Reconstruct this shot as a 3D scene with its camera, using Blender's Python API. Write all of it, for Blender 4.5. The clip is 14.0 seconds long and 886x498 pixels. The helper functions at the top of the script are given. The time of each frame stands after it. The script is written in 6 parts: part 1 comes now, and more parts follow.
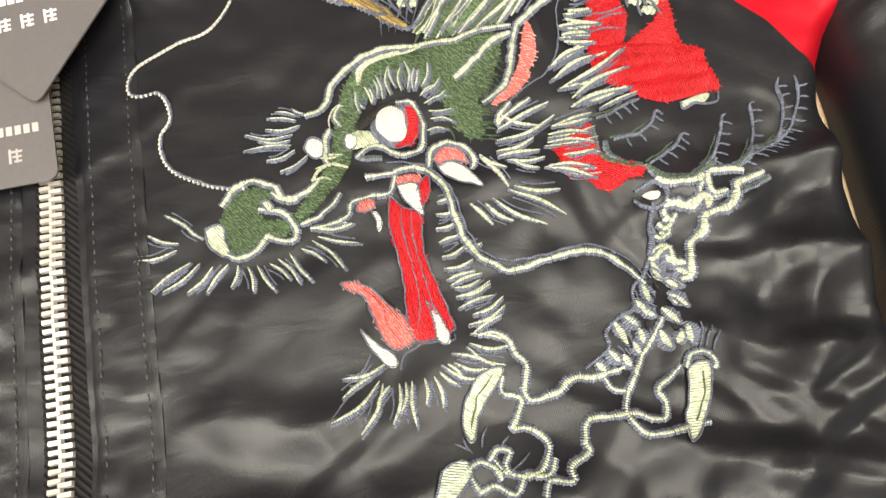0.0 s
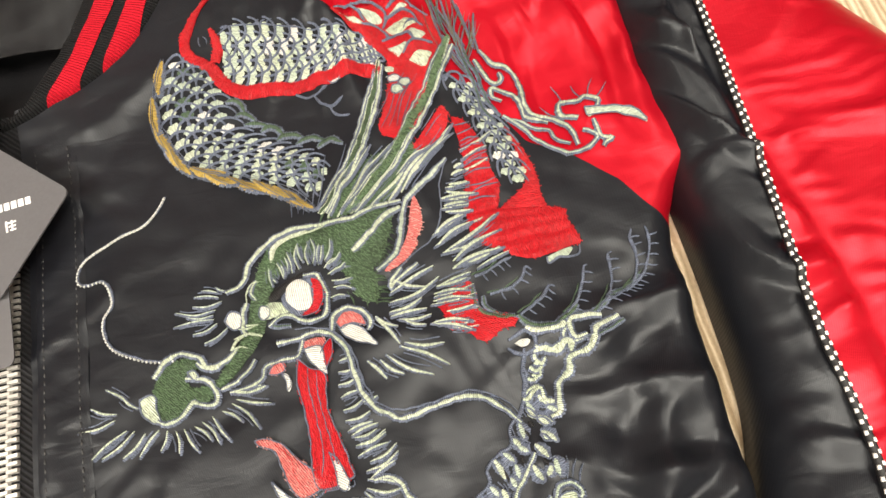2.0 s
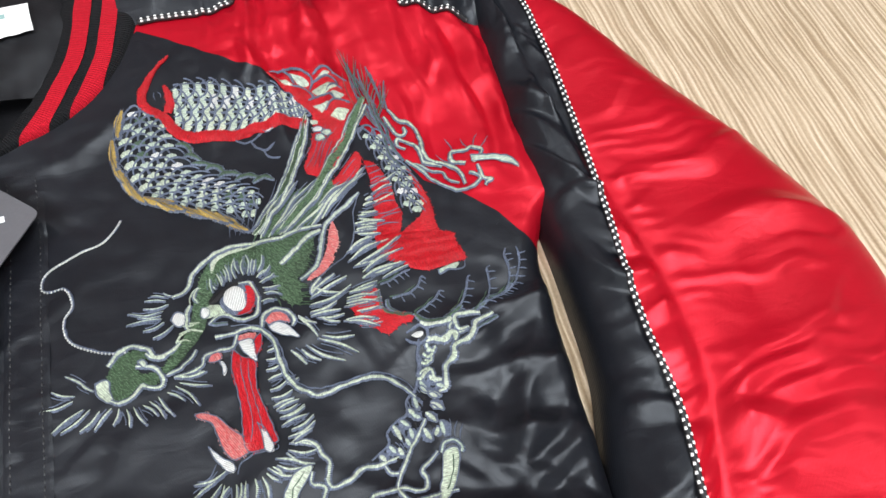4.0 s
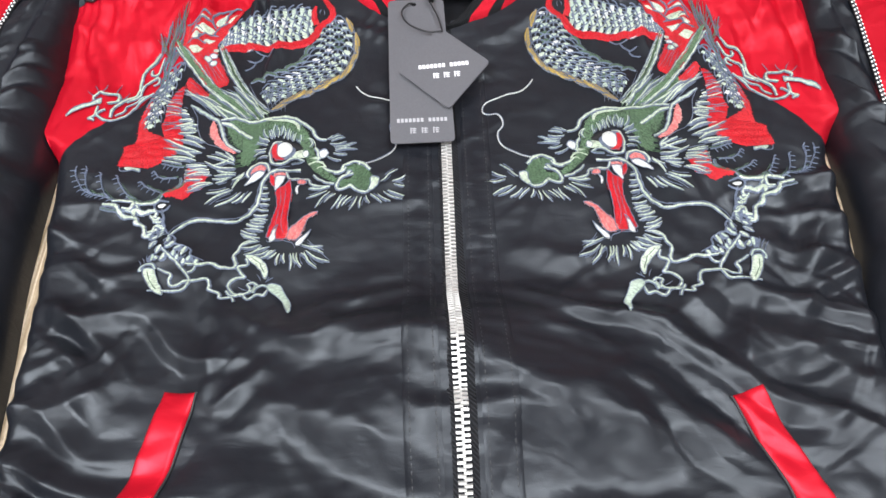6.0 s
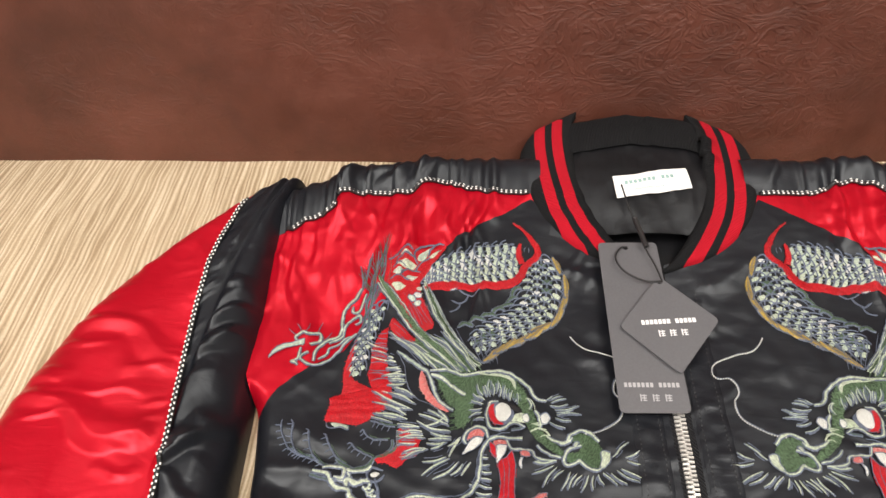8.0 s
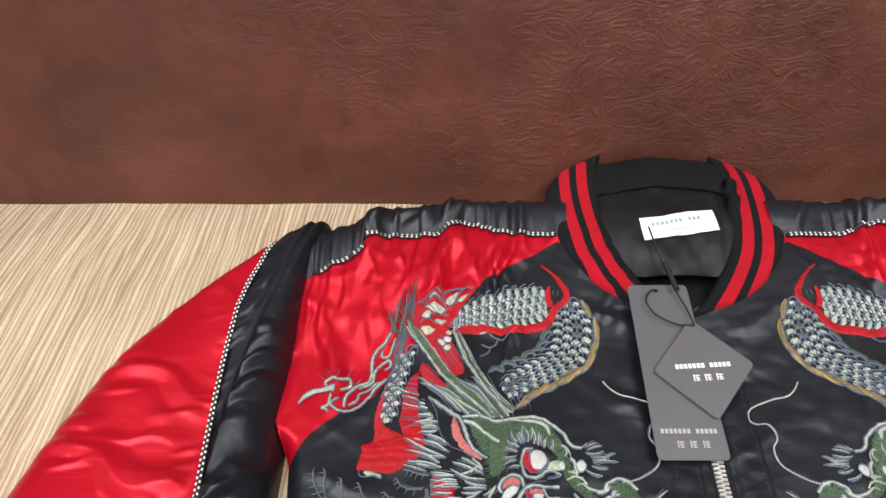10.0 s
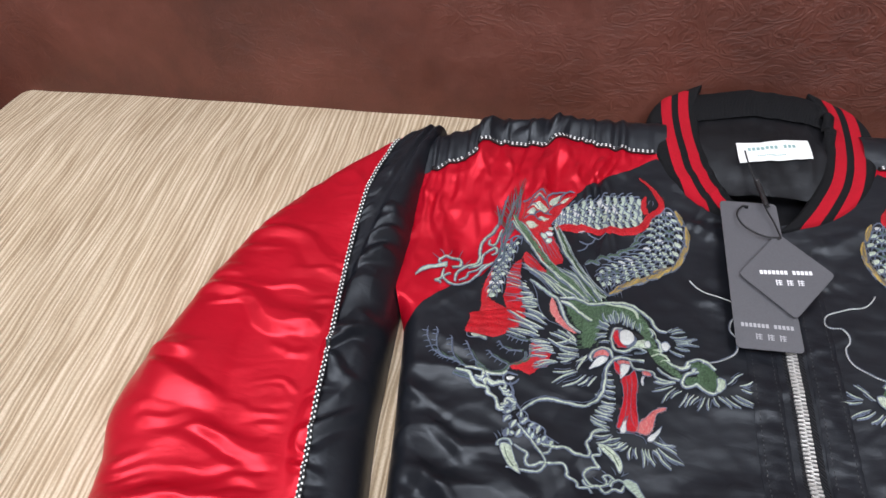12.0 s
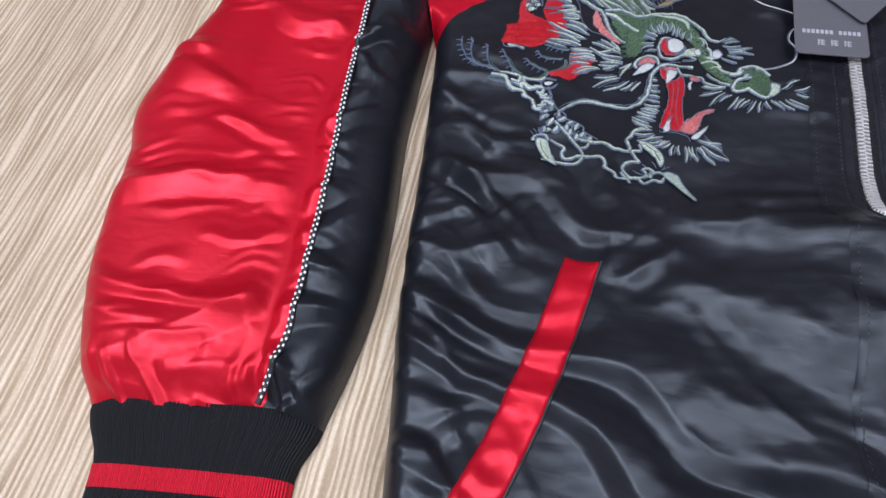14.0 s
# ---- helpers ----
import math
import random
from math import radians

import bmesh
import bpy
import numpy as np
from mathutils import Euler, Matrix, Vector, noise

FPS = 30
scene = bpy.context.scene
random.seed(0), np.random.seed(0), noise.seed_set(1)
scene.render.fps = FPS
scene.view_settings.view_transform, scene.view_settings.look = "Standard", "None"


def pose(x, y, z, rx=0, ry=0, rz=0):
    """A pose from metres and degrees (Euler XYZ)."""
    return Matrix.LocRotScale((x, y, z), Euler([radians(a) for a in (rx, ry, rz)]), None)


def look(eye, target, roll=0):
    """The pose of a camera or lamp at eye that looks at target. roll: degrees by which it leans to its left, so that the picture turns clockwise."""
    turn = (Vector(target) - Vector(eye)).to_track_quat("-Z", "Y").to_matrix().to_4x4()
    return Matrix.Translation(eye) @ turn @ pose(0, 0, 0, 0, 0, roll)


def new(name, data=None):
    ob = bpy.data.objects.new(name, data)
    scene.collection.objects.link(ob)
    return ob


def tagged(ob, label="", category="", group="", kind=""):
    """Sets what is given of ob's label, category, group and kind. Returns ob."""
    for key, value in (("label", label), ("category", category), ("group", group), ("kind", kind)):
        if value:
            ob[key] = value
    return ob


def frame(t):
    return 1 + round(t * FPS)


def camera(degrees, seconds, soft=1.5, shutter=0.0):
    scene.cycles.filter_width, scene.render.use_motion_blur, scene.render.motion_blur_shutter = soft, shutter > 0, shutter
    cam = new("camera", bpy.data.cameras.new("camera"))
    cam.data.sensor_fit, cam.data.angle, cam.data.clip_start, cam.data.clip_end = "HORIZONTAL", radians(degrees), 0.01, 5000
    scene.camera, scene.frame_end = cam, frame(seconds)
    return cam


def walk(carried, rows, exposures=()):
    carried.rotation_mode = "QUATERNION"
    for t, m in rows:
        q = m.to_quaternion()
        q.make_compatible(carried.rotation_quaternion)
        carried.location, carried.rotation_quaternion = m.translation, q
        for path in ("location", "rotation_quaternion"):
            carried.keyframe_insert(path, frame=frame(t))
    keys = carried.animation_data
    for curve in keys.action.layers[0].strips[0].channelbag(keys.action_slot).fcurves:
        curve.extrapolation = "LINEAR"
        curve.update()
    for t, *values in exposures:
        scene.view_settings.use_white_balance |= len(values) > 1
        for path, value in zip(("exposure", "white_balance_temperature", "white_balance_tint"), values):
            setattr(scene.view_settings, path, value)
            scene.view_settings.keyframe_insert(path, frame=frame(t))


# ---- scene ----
cam = camera(65.7, 14.0)
PATH = [
    (0, (0.11, -0.108, 0.254), (0.242, 0.433, -1.667), 2.4),
    (0.5, (0.134, -0.106, 0.26), (0.281, 0.474, -1.648), 0.8),
    (1, (0.141, -0.106, 0.275), (0.281, 0.576, -1.6), -2.6),
    (1.5, (0.147, -0.106, 0.286), (0.288, 0.621, -1.572), -3.8),
    (2, (0.156, -0.107, 0.298), (0.308, 0.678, -1.535), -4.3),
    (2.5, (0.164, -0.099, 0.302), (0.35, 0.732, -1.507), -3.5),
    (2.7, (0.168, -0.098, 0.303), (0.377, 0.765, -1.489), -2.8),
    (4.8, (0.103, -0.231, 0.409), (0.561, 0.677, -1.313), 10.6),
    (5, (0.085, -0.247, 0.424), (0.505, 0.667, -1.304), 10.1),
    (5.5, (0.051, -0.288, 0.431), (0.293, 0.72, -1.279), 3.8),
    (6, (-0.012, -0.308, 0.427), (0.012, 0.685, -1.309), -0.9),
    (6.2, (-0.041, -0.315, 0.429), (-0.057, 0.723, -1.281), -1.1),
    (6.5, (-0.081, -0.296, 0.457), (-0.197, 0.832, -1.19), -3.6),
    (7, (-0.107, -0.256, 0.466), (-0.251, 0.938, -1.132), -3.9),
    (7.5, (-0.116, -0.225, 0.459), (-0.231, 1.007, -1.112), -3.1),
    (7.7, (-0.124, -0.209, 0.457), (-0.227, 1.04, -1.102), -3.0),
    (9.8, (-0.153, -0.199, 0.455), (-0.238, 1.144, -1.024), -3.0),
    (10, (-0.155, -0.2, 0.461), (-0.257, 1.146, -1.015), -3.3),
    (10.5, (-0.17, -0.209, 0.476), (-0.326, 1.149, -0.983), -4.4),
    (11, (-0.181, -0.226, 0.486), (-0.385, 1.153, -0.948), -4.5),
    (11.5, (-0.185, -0.256, 0.481), (-0.462, 1.075, -0.986), -5.5),
    (12, (-0.186, -0.287, 0.469), (-0.459, 0.974, -1.06), -4.2),
    (12.5, (-0.176, -0.317, 0.459), (-0.406, 0.908, -1.105), -2.8),
    (13, (-0.174, -0.344, 0.432), (-0.418, 0.813, -1.181), -3.5),
    (13.5, (-0.169, -0.359, 0.409), (-0.46, 0.69, -1.269), -6.5),
    (14, (-0.179, -0.371, 0.385), (-0.494, 0.581, -1.346), -8.2),
]
# the film's camera starts warm and bright and settles to a cooler, darker balance
EXPOSURES = [(0.0, 0.62, 7700, 10), (2.0, 0.38, 7350, 10), (2.7, 0.25, 7200, 10), (4.8, 0.08, 5400, 10), (5.5, 0.1, 5350, 10), (6.0, 0.45, 5900, 10), (6.5, 0.37, 6400, 10), (7.0, 0.12, 7000, 13), (7.7, 0.05, 6900, 12), (9.8, -0.04, 6300, 12), (11.0, 0.02, 6100, 13), (12.0, -0.2, 5800, 13), (13.0, -0.26, 5400, 15), (14.0, -0.34, 5350, 16)]
walk(cam, [(t, look(eye, target, roll)) for t, eye, target, roll in PATH], EXPOSURES)

# ---- light: added ceiling lamps, none in view, with a dim neutral background fill ----
world = bpy.data.worlds.new("background_fill")
scene.world = world
world.use_nodes = True
# Dim bluish background added as fill; it lies outside the closed room
world.node_tree.nodes["Background"].inputs[0].default_value = (0.9, 0.95, 1.0, 1)
world.node_tree.nodes["Background"].inputs[1].default_value = 0.25


def area_lamp(name, eye, target, size, size_y, power, colour):
    data = bpy.data.lights.new(name, "AREA")
    data.shape, data.size, data.size_y, data.energy, data.color = "RECTANGLE", size, size_y, power, colour
    ob = new(name, data)
    ob.matrix_world = look(eye, target)
    return ob


# Lamps are assumed, out of view, placed for the satin's sheen
ADDED_LAMPS = [((-0.95, -0.7, 1.9), 41.0), ((0.72, -0.38, 1.9), 25.0), ((0.0, -2.1, 1.9), 26.0)]
for place, power in ADDED_LAMPS:
    area_lamp("added_lamp_light", place, (place[0], place[1], 0), 0.85, 0.85, power, (1.0, 0.97, 0.93))

# ---- materials ----
def material(name, colour, rough=0.5, metal=0.0):
    m = bpy.data.materials.new(name)
    m.use_nodes = True
    bsdf = m.node_tree.nodes["Principled BSDF"]
    bsdf.inputs["Base Color"].default_value = (*colour, 1)
    bsdf.inputs["Roughness"].default_value = rough
    bsdf.inputs["Metallic"].default_value = metal
    return m, m.node_tree, bsdf


def node(tree, kind, links=(), **settings):
    """A node with its settings; links: (input, socket) pairs."""
    n = tree.nodes.new(kind)
    for key, value in settings.items():
        if key in n.inputs.keys():
            n.inputs[key].default_value = value
    for key, socket in links:
        tree.links.new(socket, n.inputs[key])
    return n


def coords(tree, out="Object", scale=(1, 1, 1), turn=(0, 0, 0)):
    c = tree.nodes.new("ShaderNodeTexCoord")
    m = node(tree, "ShaderNodeMapping", [("Vector", c.outputs[out])])
    m.inputs["Scale"].default_value = scale
    m.inputs["Rotation"].default_value = turn
    return m.outputs[0]


def noise_tex(tree, vec, scale, detail=4.0, rough=0.55, warp=0.0):
    n = node(tree, "ShaderNodeTexNoise", [("Vector", vec)], Scale=scale, Detail=detail, Roughness=rough, Distortion=warp)
    return n.outputs[0]


def ramp(tree, fac, stops):
    r = node(tree, "ShaderNodeValToRGB", [("Fac", fac)])
    el = r.color_ramp.elements
    while len(el) < len(stops):
        el.new(0.5)
    for e, (at, col) in zip(el, stops):
        e.position = at
        e.color = (*col, 1) if len(col) == 3 else col
    return r.outputs[0]


def grey(v):
    return (v, v, v)


def mix(tree, fac, a, b, blend="MIX"):
    n = tree.nodes.new("ShaderNodeMix")
    n.data_type, n.blend_type = "RGBA", blend
    for i, v in ((0, fac), (6, a), (7, b)):
        if isinstance(v, (int, float)):
            n.inputs[i].default_value = v
        elif isinstance(v, tuple):
            n.inputs[i].default_value = (*v, 1)
        else:
            tree.links.new(v, n.inputs[i])
    return n.outputs[2]


def bump(tree, bsdf, height, strength, distance, below=None):
    b = node(tree, "ShaderNodeBump", [("Height", height)], Strength=strength, Distance=distance)
    if below is not None:
        tree.links.new(below, b.inputs["Normal"])
    tree.links.new(b.outputs[0], bsdf.inputs["Normal"])
    return b.outputs[0]


def satin(name, colour, dark, rough, spec, sheen=0.0, metal=0.0):
    """Woven polyester satin: slightly uneven colour, fine twill, soft creases too small to model."""
    m, t, b = material(name, colour, rough, metal)
    vec = coords(t)
    big = noise_tex(t, vec, 14, 3)
    col = mix(t, ramp(t, big, [(0.35, grey(0)), (0.7, grey(1))]), dark, colour)
    t.links.new(col, b.inputs["Base Color"])
    rg = ramp(t, noise_tex(t, vec, 40, 3), [(0.3, grey(rough - 0.05)), (0.75, grey(rough + 0.07))])
    t.links.new(rg, b.inputs["Roughness"])
    b.inputs["Specular IOR Level"].default_value = spec
    b.inputs["Anisotropic"].default_value = 0.35
    if not metal:
        b.inputs["Specular Tint"].default_value = (0.90, 0.96, 1.0, 1)
    if sheen:
        b.inputs["Sheen Weight"].default_value = sheen
        b.inputs["Sheen Roughness"].default_value = 0.4
    soft = bump(t, b, noise_tex(t, coords(t, scale=(0.7, 1.5, 1), turn=(0, 0, 0.4)), 70, 3, 0.5, 1.2), 0.14, 0.0022)
    weave = node(t, "ShaderNodeTexWave", [("Vector", coords(t, turn=(0, 0, 0.5)))], Scale=520.0, Distortion=0.6)
    bump(t, b, weave.outputs[1], 0.12, 0.0004, soft)
    return m


def rib_knit(name, colour, across, deep=0.5):
    """Ribbed knit; across: the axis of the UV map, in mm, along which the ribs follow one another."""
    m, t, b = material(name, colour, 0.8)
    b.inputs["Specular IOR Level"].default_value = 0.2
    uv = t.nodes.new("ShaderNodeUVMap")
    w = node(t, "ShaderNodeTexWave", [("Vector", uv.outputs[0])], Scale=0.24, Distortion=0.4)
    w.bands_direction = across
    w.inputs["Detail"].default_value = 1.0
    n = noise_tex(t, coords(t), 900, 3)
    # Shade in the grooves between ribs is painted in, scaled by deep
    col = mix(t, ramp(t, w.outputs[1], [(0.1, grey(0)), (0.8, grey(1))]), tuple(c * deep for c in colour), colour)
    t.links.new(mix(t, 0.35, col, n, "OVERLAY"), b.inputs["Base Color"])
    first = bump(t, b, w.outputs[1], 0.8, 0.0009)
    bump(t, b, n, 0.3, 0.0005, first)
    return m


def thread(name, colour, vary=0.25, rough=0.42, fill=False):
    """Shiny embroidery thread: stitches laid across the first axis of the UV map (in mm); fill: short staggered stitches."""
    m, t, b = material(name, colour, rough)
    uv = t.nodes.new("ShaderNodeUVMap")
    st = node(t, "ShaderNodeTexWave", [("Vector", uv.outputs[0])], Scale=0.40, Distortion=6.0 if fill else 1.6)
    st.inputs["Detail"].default_value = 3.0
    st.inputs["Detail Scale"].default_value = 1.6
    long_uv = node(t, "ShaderNodeMapping", [("Vector", uv.outputs[0])])
    long_uv.inputs["Scale"].default_value = (1, 0.3, 1)
    n = noise_tex(t, long_uv.outputs[0], 1.5 if fill else 1.1, 4, 0.75, 1.5 if fill else 0.0)
    n2 = noise_tex(t, coords(t), 60, 2)
    # Stitch gaps darkened, raised thread lightened: light and shade put into the colour
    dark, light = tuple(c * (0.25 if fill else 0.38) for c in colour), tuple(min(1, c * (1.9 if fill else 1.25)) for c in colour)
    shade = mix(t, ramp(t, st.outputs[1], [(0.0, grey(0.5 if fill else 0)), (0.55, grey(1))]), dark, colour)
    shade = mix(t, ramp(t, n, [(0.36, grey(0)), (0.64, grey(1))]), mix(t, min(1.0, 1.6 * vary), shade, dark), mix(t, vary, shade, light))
    shade = mix(t, vary * 0.8, shade, ramp(t, n2, [(0.3, grey(0.3)), (0.7, grey(0.7))]), "OVERLAY")
    t.links.new(shade, b.inputs["Base Color"])
    b.inputs["Specular IOR Level"].default_value = 0.5
    first = bump(t, b, st.outputs[1], 0.8, 0.0006)
    bump(t, b, n, 0.6, 0.0006, first)
    return m


SATIN_BLACK = satin("black_satin", (0.0090, 0.0098, 0.0130), (0.0062, 0.0070, 0.0096), 0.39, 0.38)
SATIN_RED = satin("red_satin", (0.50, 0.004, 0.018), (0.42, 0.003, 0.014), 0.38, 0.36, metal=0.45)
LINING = satin("black_lining", (0.0085, 0.0085, 0.010), (0.006, 0.006, 0.007), 0.48, 0.3)
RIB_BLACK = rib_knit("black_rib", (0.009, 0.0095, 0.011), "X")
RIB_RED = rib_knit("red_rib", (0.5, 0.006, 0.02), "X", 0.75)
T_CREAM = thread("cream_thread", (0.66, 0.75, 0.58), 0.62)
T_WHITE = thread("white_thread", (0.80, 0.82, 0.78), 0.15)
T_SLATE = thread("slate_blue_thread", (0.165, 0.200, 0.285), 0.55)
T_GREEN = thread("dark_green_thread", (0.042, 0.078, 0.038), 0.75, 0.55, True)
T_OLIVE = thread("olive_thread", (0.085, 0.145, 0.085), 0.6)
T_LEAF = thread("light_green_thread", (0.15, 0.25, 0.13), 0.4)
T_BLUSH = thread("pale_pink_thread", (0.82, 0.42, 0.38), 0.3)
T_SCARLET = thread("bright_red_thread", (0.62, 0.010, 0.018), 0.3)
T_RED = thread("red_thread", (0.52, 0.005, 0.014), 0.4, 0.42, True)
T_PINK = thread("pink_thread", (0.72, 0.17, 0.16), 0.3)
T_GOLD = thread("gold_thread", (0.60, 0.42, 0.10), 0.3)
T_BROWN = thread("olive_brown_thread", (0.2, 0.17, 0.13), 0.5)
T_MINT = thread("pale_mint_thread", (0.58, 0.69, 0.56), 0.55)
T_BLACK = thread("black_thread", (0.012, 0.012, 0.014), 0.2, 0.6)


def upholstery():
    """Cream woven upholstery with irregular long streaks that run away from the front edge."""
    m, t, b = material("striped_upholstery", (0.5, 0.4, 0.28), 0.85)
    bend = node(t, "ShaderNodeTexNoise", [("Vector", coords(t))], Scale=16.0, Detail=2.0)
    waver = node(t, "ShaderNodeVectorMath", [(0, bend.outputs[1])])
    waver.operation = "SCALE"
    waver.inputs["Scale"].default_value = 0.006
    moved = node(t, "ShaderNodeVectorMath", [(0, coords(t, turn=(0, 0, 0.02))), (1, waver.outputs[0])])
    flat = node(t, "ShaderNodeMapping", [("Vector", moved.outputs[0])])
    flat.inputs["Scale"].default_value = (1, 0.05, 0.3)
    # raised cream cords, about 4 mm apart, that waver and fade in and out
    cords = node(t, "ShaderNodeTexWave", [("Vector", flat.outputs[0])], Scale=74.0, Distortion=7.0)
    cords.inputs["Detail"].default_value = 2.0
    cords.inputs["Detail Scale"].default_value = 2.0
    streak = noise_tex(t, flat.outputs[0], 230, 3, 0.55, 0.0)
    weave = mix(t, 0.68, cords.outputs[1], streak)
    fleck = noise_tex(t, coords(t, scale=(1, 0.6, 1)), 900, 2)
    cloud = noise_tex(t, coords(t, scale=(1, 0.3, 1)), 14, 3)
    base = ramp(t, weave, [(0.28, (0.255, 0.185, 0.108)), (0.45, (0.365, 0.28, 0.18)), (0.6, (0.475, 0.385, 0.265)), (0.78, (0.59, 0.495, 0.365))])
    base = mix(t, 0.28, base, ramp(t, fleck, [(0.3, grey(0.3)), (0.7, grey(0.7))]), "OVERLAY")
    base = mix(t, 0.2, base, ramp(t, cloud, [(0.3, grey(0.38)), (0.7, grey(0.62))]), "OVERLAY")
    t.links.new(base, b.inputs["Base Color"])
    first = bump(t, b, weave, 0.4, 0.002)
    bump(t, b, fleck, 0.35, 0.0008, first)
    return m


def leather():
    """Red-brown leather cloth with a crumpled, embossed grain."""
    m, t, b = material("brown_leather", (0.085, 0.02, 0.014), 0.42)
    vec = coords(t)
    cloud = noise_tex(t, vec, 9, 5, 0.6, 0.4)
    fine = noise_tex(t, vec, 60, 5, 0.6)
    col = ramp(t, cloud, [(0.3, (0.056, 0.016, 0.009)), (0.55, (0.09, 0.026, 0.015)), (0.75, (0.125, 0.039, 0.025))])
    t.links.new(mix(t, 0.3, col, ramp(t, fine, [(0.3, grey(0.35)), (0.7, grey(0.65))]), "OVERLAY"), b.inputs["Base Color"])
    t.links.new(ramp(t, fine, [(0.3, grey(0.42)), (0.7, grey(0.60))]), b.inputs["Roughness"])
    vein = node(t, "ShaderNodeTexNoise", [("Vector", coords(t, scale=(1, 1, 1.5)))], Scale=30.0, Detail=4.0, Distortion=3.2)
    ridge = ramp(t, vein.outputs[0], [(0.40, grey(0)), (0.5, grey(1)), (0.60, grey(0))])
    patchy = ramp(t, noise_tex(t, vec, 4, 3), [(0.45, grey(0)), (0.8, grey(1))])
    crinkle = mix(t, 1.0, ridge, patchy, "MULTIPLY")
    first = bump(t, b, crinkle, 0.3, 0.004)
    second = bump(t, b, fine, 0.4, 0.003, first)
    bump(t, b, noise_tex(t, vec, 420, 3), 0.25, 0.0006, second)
    return m


FABRIC, LEATHER = upholstery(), leather()


def plain(name, colour, rough, spec=0.5, metal=0.0, grain=0.0, scale=300):
    m, t, b = material(name, colour, rough, metal)
    n = noise_tex(t, coords(t), scale, 4)
    t.links.new(mix(t, grain, tuple(colour), ramp(t, n, [(0.3, grey(0.3)), (0.7, grey(0.7))]), "OVERLAY"), b.inputs["Base Color"])
    b.inputs["Specular IOR Level"].default_value = spec
    bump(t, b, n, 0.15, 0.0004)
    return m


CARD = plain("dark_grey_card", (0.085, 0.085, 0.093), 0.42, 0.6, 0, 0.15, 700)
PRINT = plain("silver_print", (0.72, 0.72, 0.73), 0.45)
# darker silver for the tall tag's print
PRINT_DIM = plain("darker_silver_print", (0.34, 0.34, 0.35), 0.5)
SEAM = plain("black_seam_thread", (0.013, 0.0135, 0.015), 0.6)
CORD_BLACK = plain("black_cord", (0.015, 0.015, 0.016), 0.6, 0.4, 0, 0.3, 900)
CORD_WHITE = plain("white_cord", (0.8, 0.8, 0.78), 0.6, 0.4, 0, 0.2, 900)
STEEL = plain("silver_zip_metal", (0.66, 0.65, 0.62), 0.42, 0.5, 0.6, 0.1)
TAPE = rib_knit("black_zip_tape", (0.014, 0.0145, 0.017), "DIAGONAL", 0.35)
LABEL = plain("white_woven_label", (0.78, 0.79, 0.77), 0.7, 0.3, 0, 0.1, 900)
LABEL_PRINT = plain("grey_green_print", (0.25, 0.38, 0.36), 0.7)
WALL = plain("room_paint", (0.5, 0.485, 0.46), 0.8, 0.3, 0, 0.1, 30)
FLOOR = plain("brown_floor", (0.22, 0.14, 0.09), 0.5, 0.4, 0, 0.3, 8)
# Glowing face of the added lamp panels
ADDED_LAMP_GLOW, _t, _b = material("added_lamp_panel", (1, 1, 1), 0.5)
_b.inputs["Emission Color"].default_value = (1.0, 0.97, 0.93, 1)
_b.inputs["Emission Strength"].default_value = 6.0

# ---- geometry helpers ----
def mesh_object(name, verts, faces, mat, parent=None, label="", uv=None, smooth=True):
    me = bpy.data.meshes.new(name)
    me.from_pydata([tuple(map(float, v)) for v in verts], [], [tuple(map(int, f)) for f in faces])
    if uv is not None:
        layer = me.uv_layers.new(name="UVMap")
        loops = np.empty(len(me.loops), dtype=np.int32)
        me.loops.foreach_get("vertex_index", loops)
        layer.data.foreach_set("uv", np.asarray(uv, dtype=np.float32)[loops].ravel())
    me.materials.append(mat)
    if smooth:
        me.polygons.foreach_set("use_smooth", [True] * len(me.polygons))
    me.update()
    ob = new(name, me)
    if parent is not None:
        ob.parent = parent
    if label:
        tagged(ob, label)
    return ob


def part(name, bm, mat, parent, label="", smooth=True):
    me = bpy.data.meshes.new(name)
    bm.to_mesh(me)
    bm.free()
    me.materials.append(mat)
    if smooth:
        me.polygons.foreach_set("use_smooth", [True] * len(me.polygons))
    ob = new(name, me)
    ob.parent = parent
    if label:
        tagged(ob, label)
    return ob


def thing(name, label, category, group="", kind=""):
    return tagged(new(name), label, category, group, kind)


def spline(points, n):
    """n points spread along a smooth curve through the given ones (any dimension)."""
    p = np.asarray(points, dtype=float)
    if len(p) == 2:
        return p[0] + np.linspace(0, 1, n)[:, None] * (p[1] - p[0])
    ext = np.vstack([2 * p[0] - p[1], p, 2 * p[-1] - p[-2]])
    fine = []
    s = np.linspace(0, 1, 12, endpoint=False)[:, None]
    for i in range(1, len(ext) - 2):
        a, b, c, d = ext[i - 1:i + 3]
        fine.append(0.5 * (2 * b + (c - a) * s + (2 * a - 5 * b + 4 * c - d) * s ** 2 + (3 * b - a - 3 * c + d) * s ** 3))
    fine = np.vstack(fine + [p[-1:]])
    run = np.concatenate([[0], np.cumsum(np.linalg.norm(np.diff(fine, axis=0), axis=1))])
    at = np.linspace(0, run[-1], n)
    return np.stack([np.interp(at, run, fine[:, k]) for k in range(fine.shape[1])], axis=1)


def smooth(a, b, x):
    s = np.clip((np.asarray(x, dtype=float) - a) / (b - a), 0, 1)
    return s * s * (3 - 2 * s)


TABLE = np.random.RandomState(7).rand(64, 64)


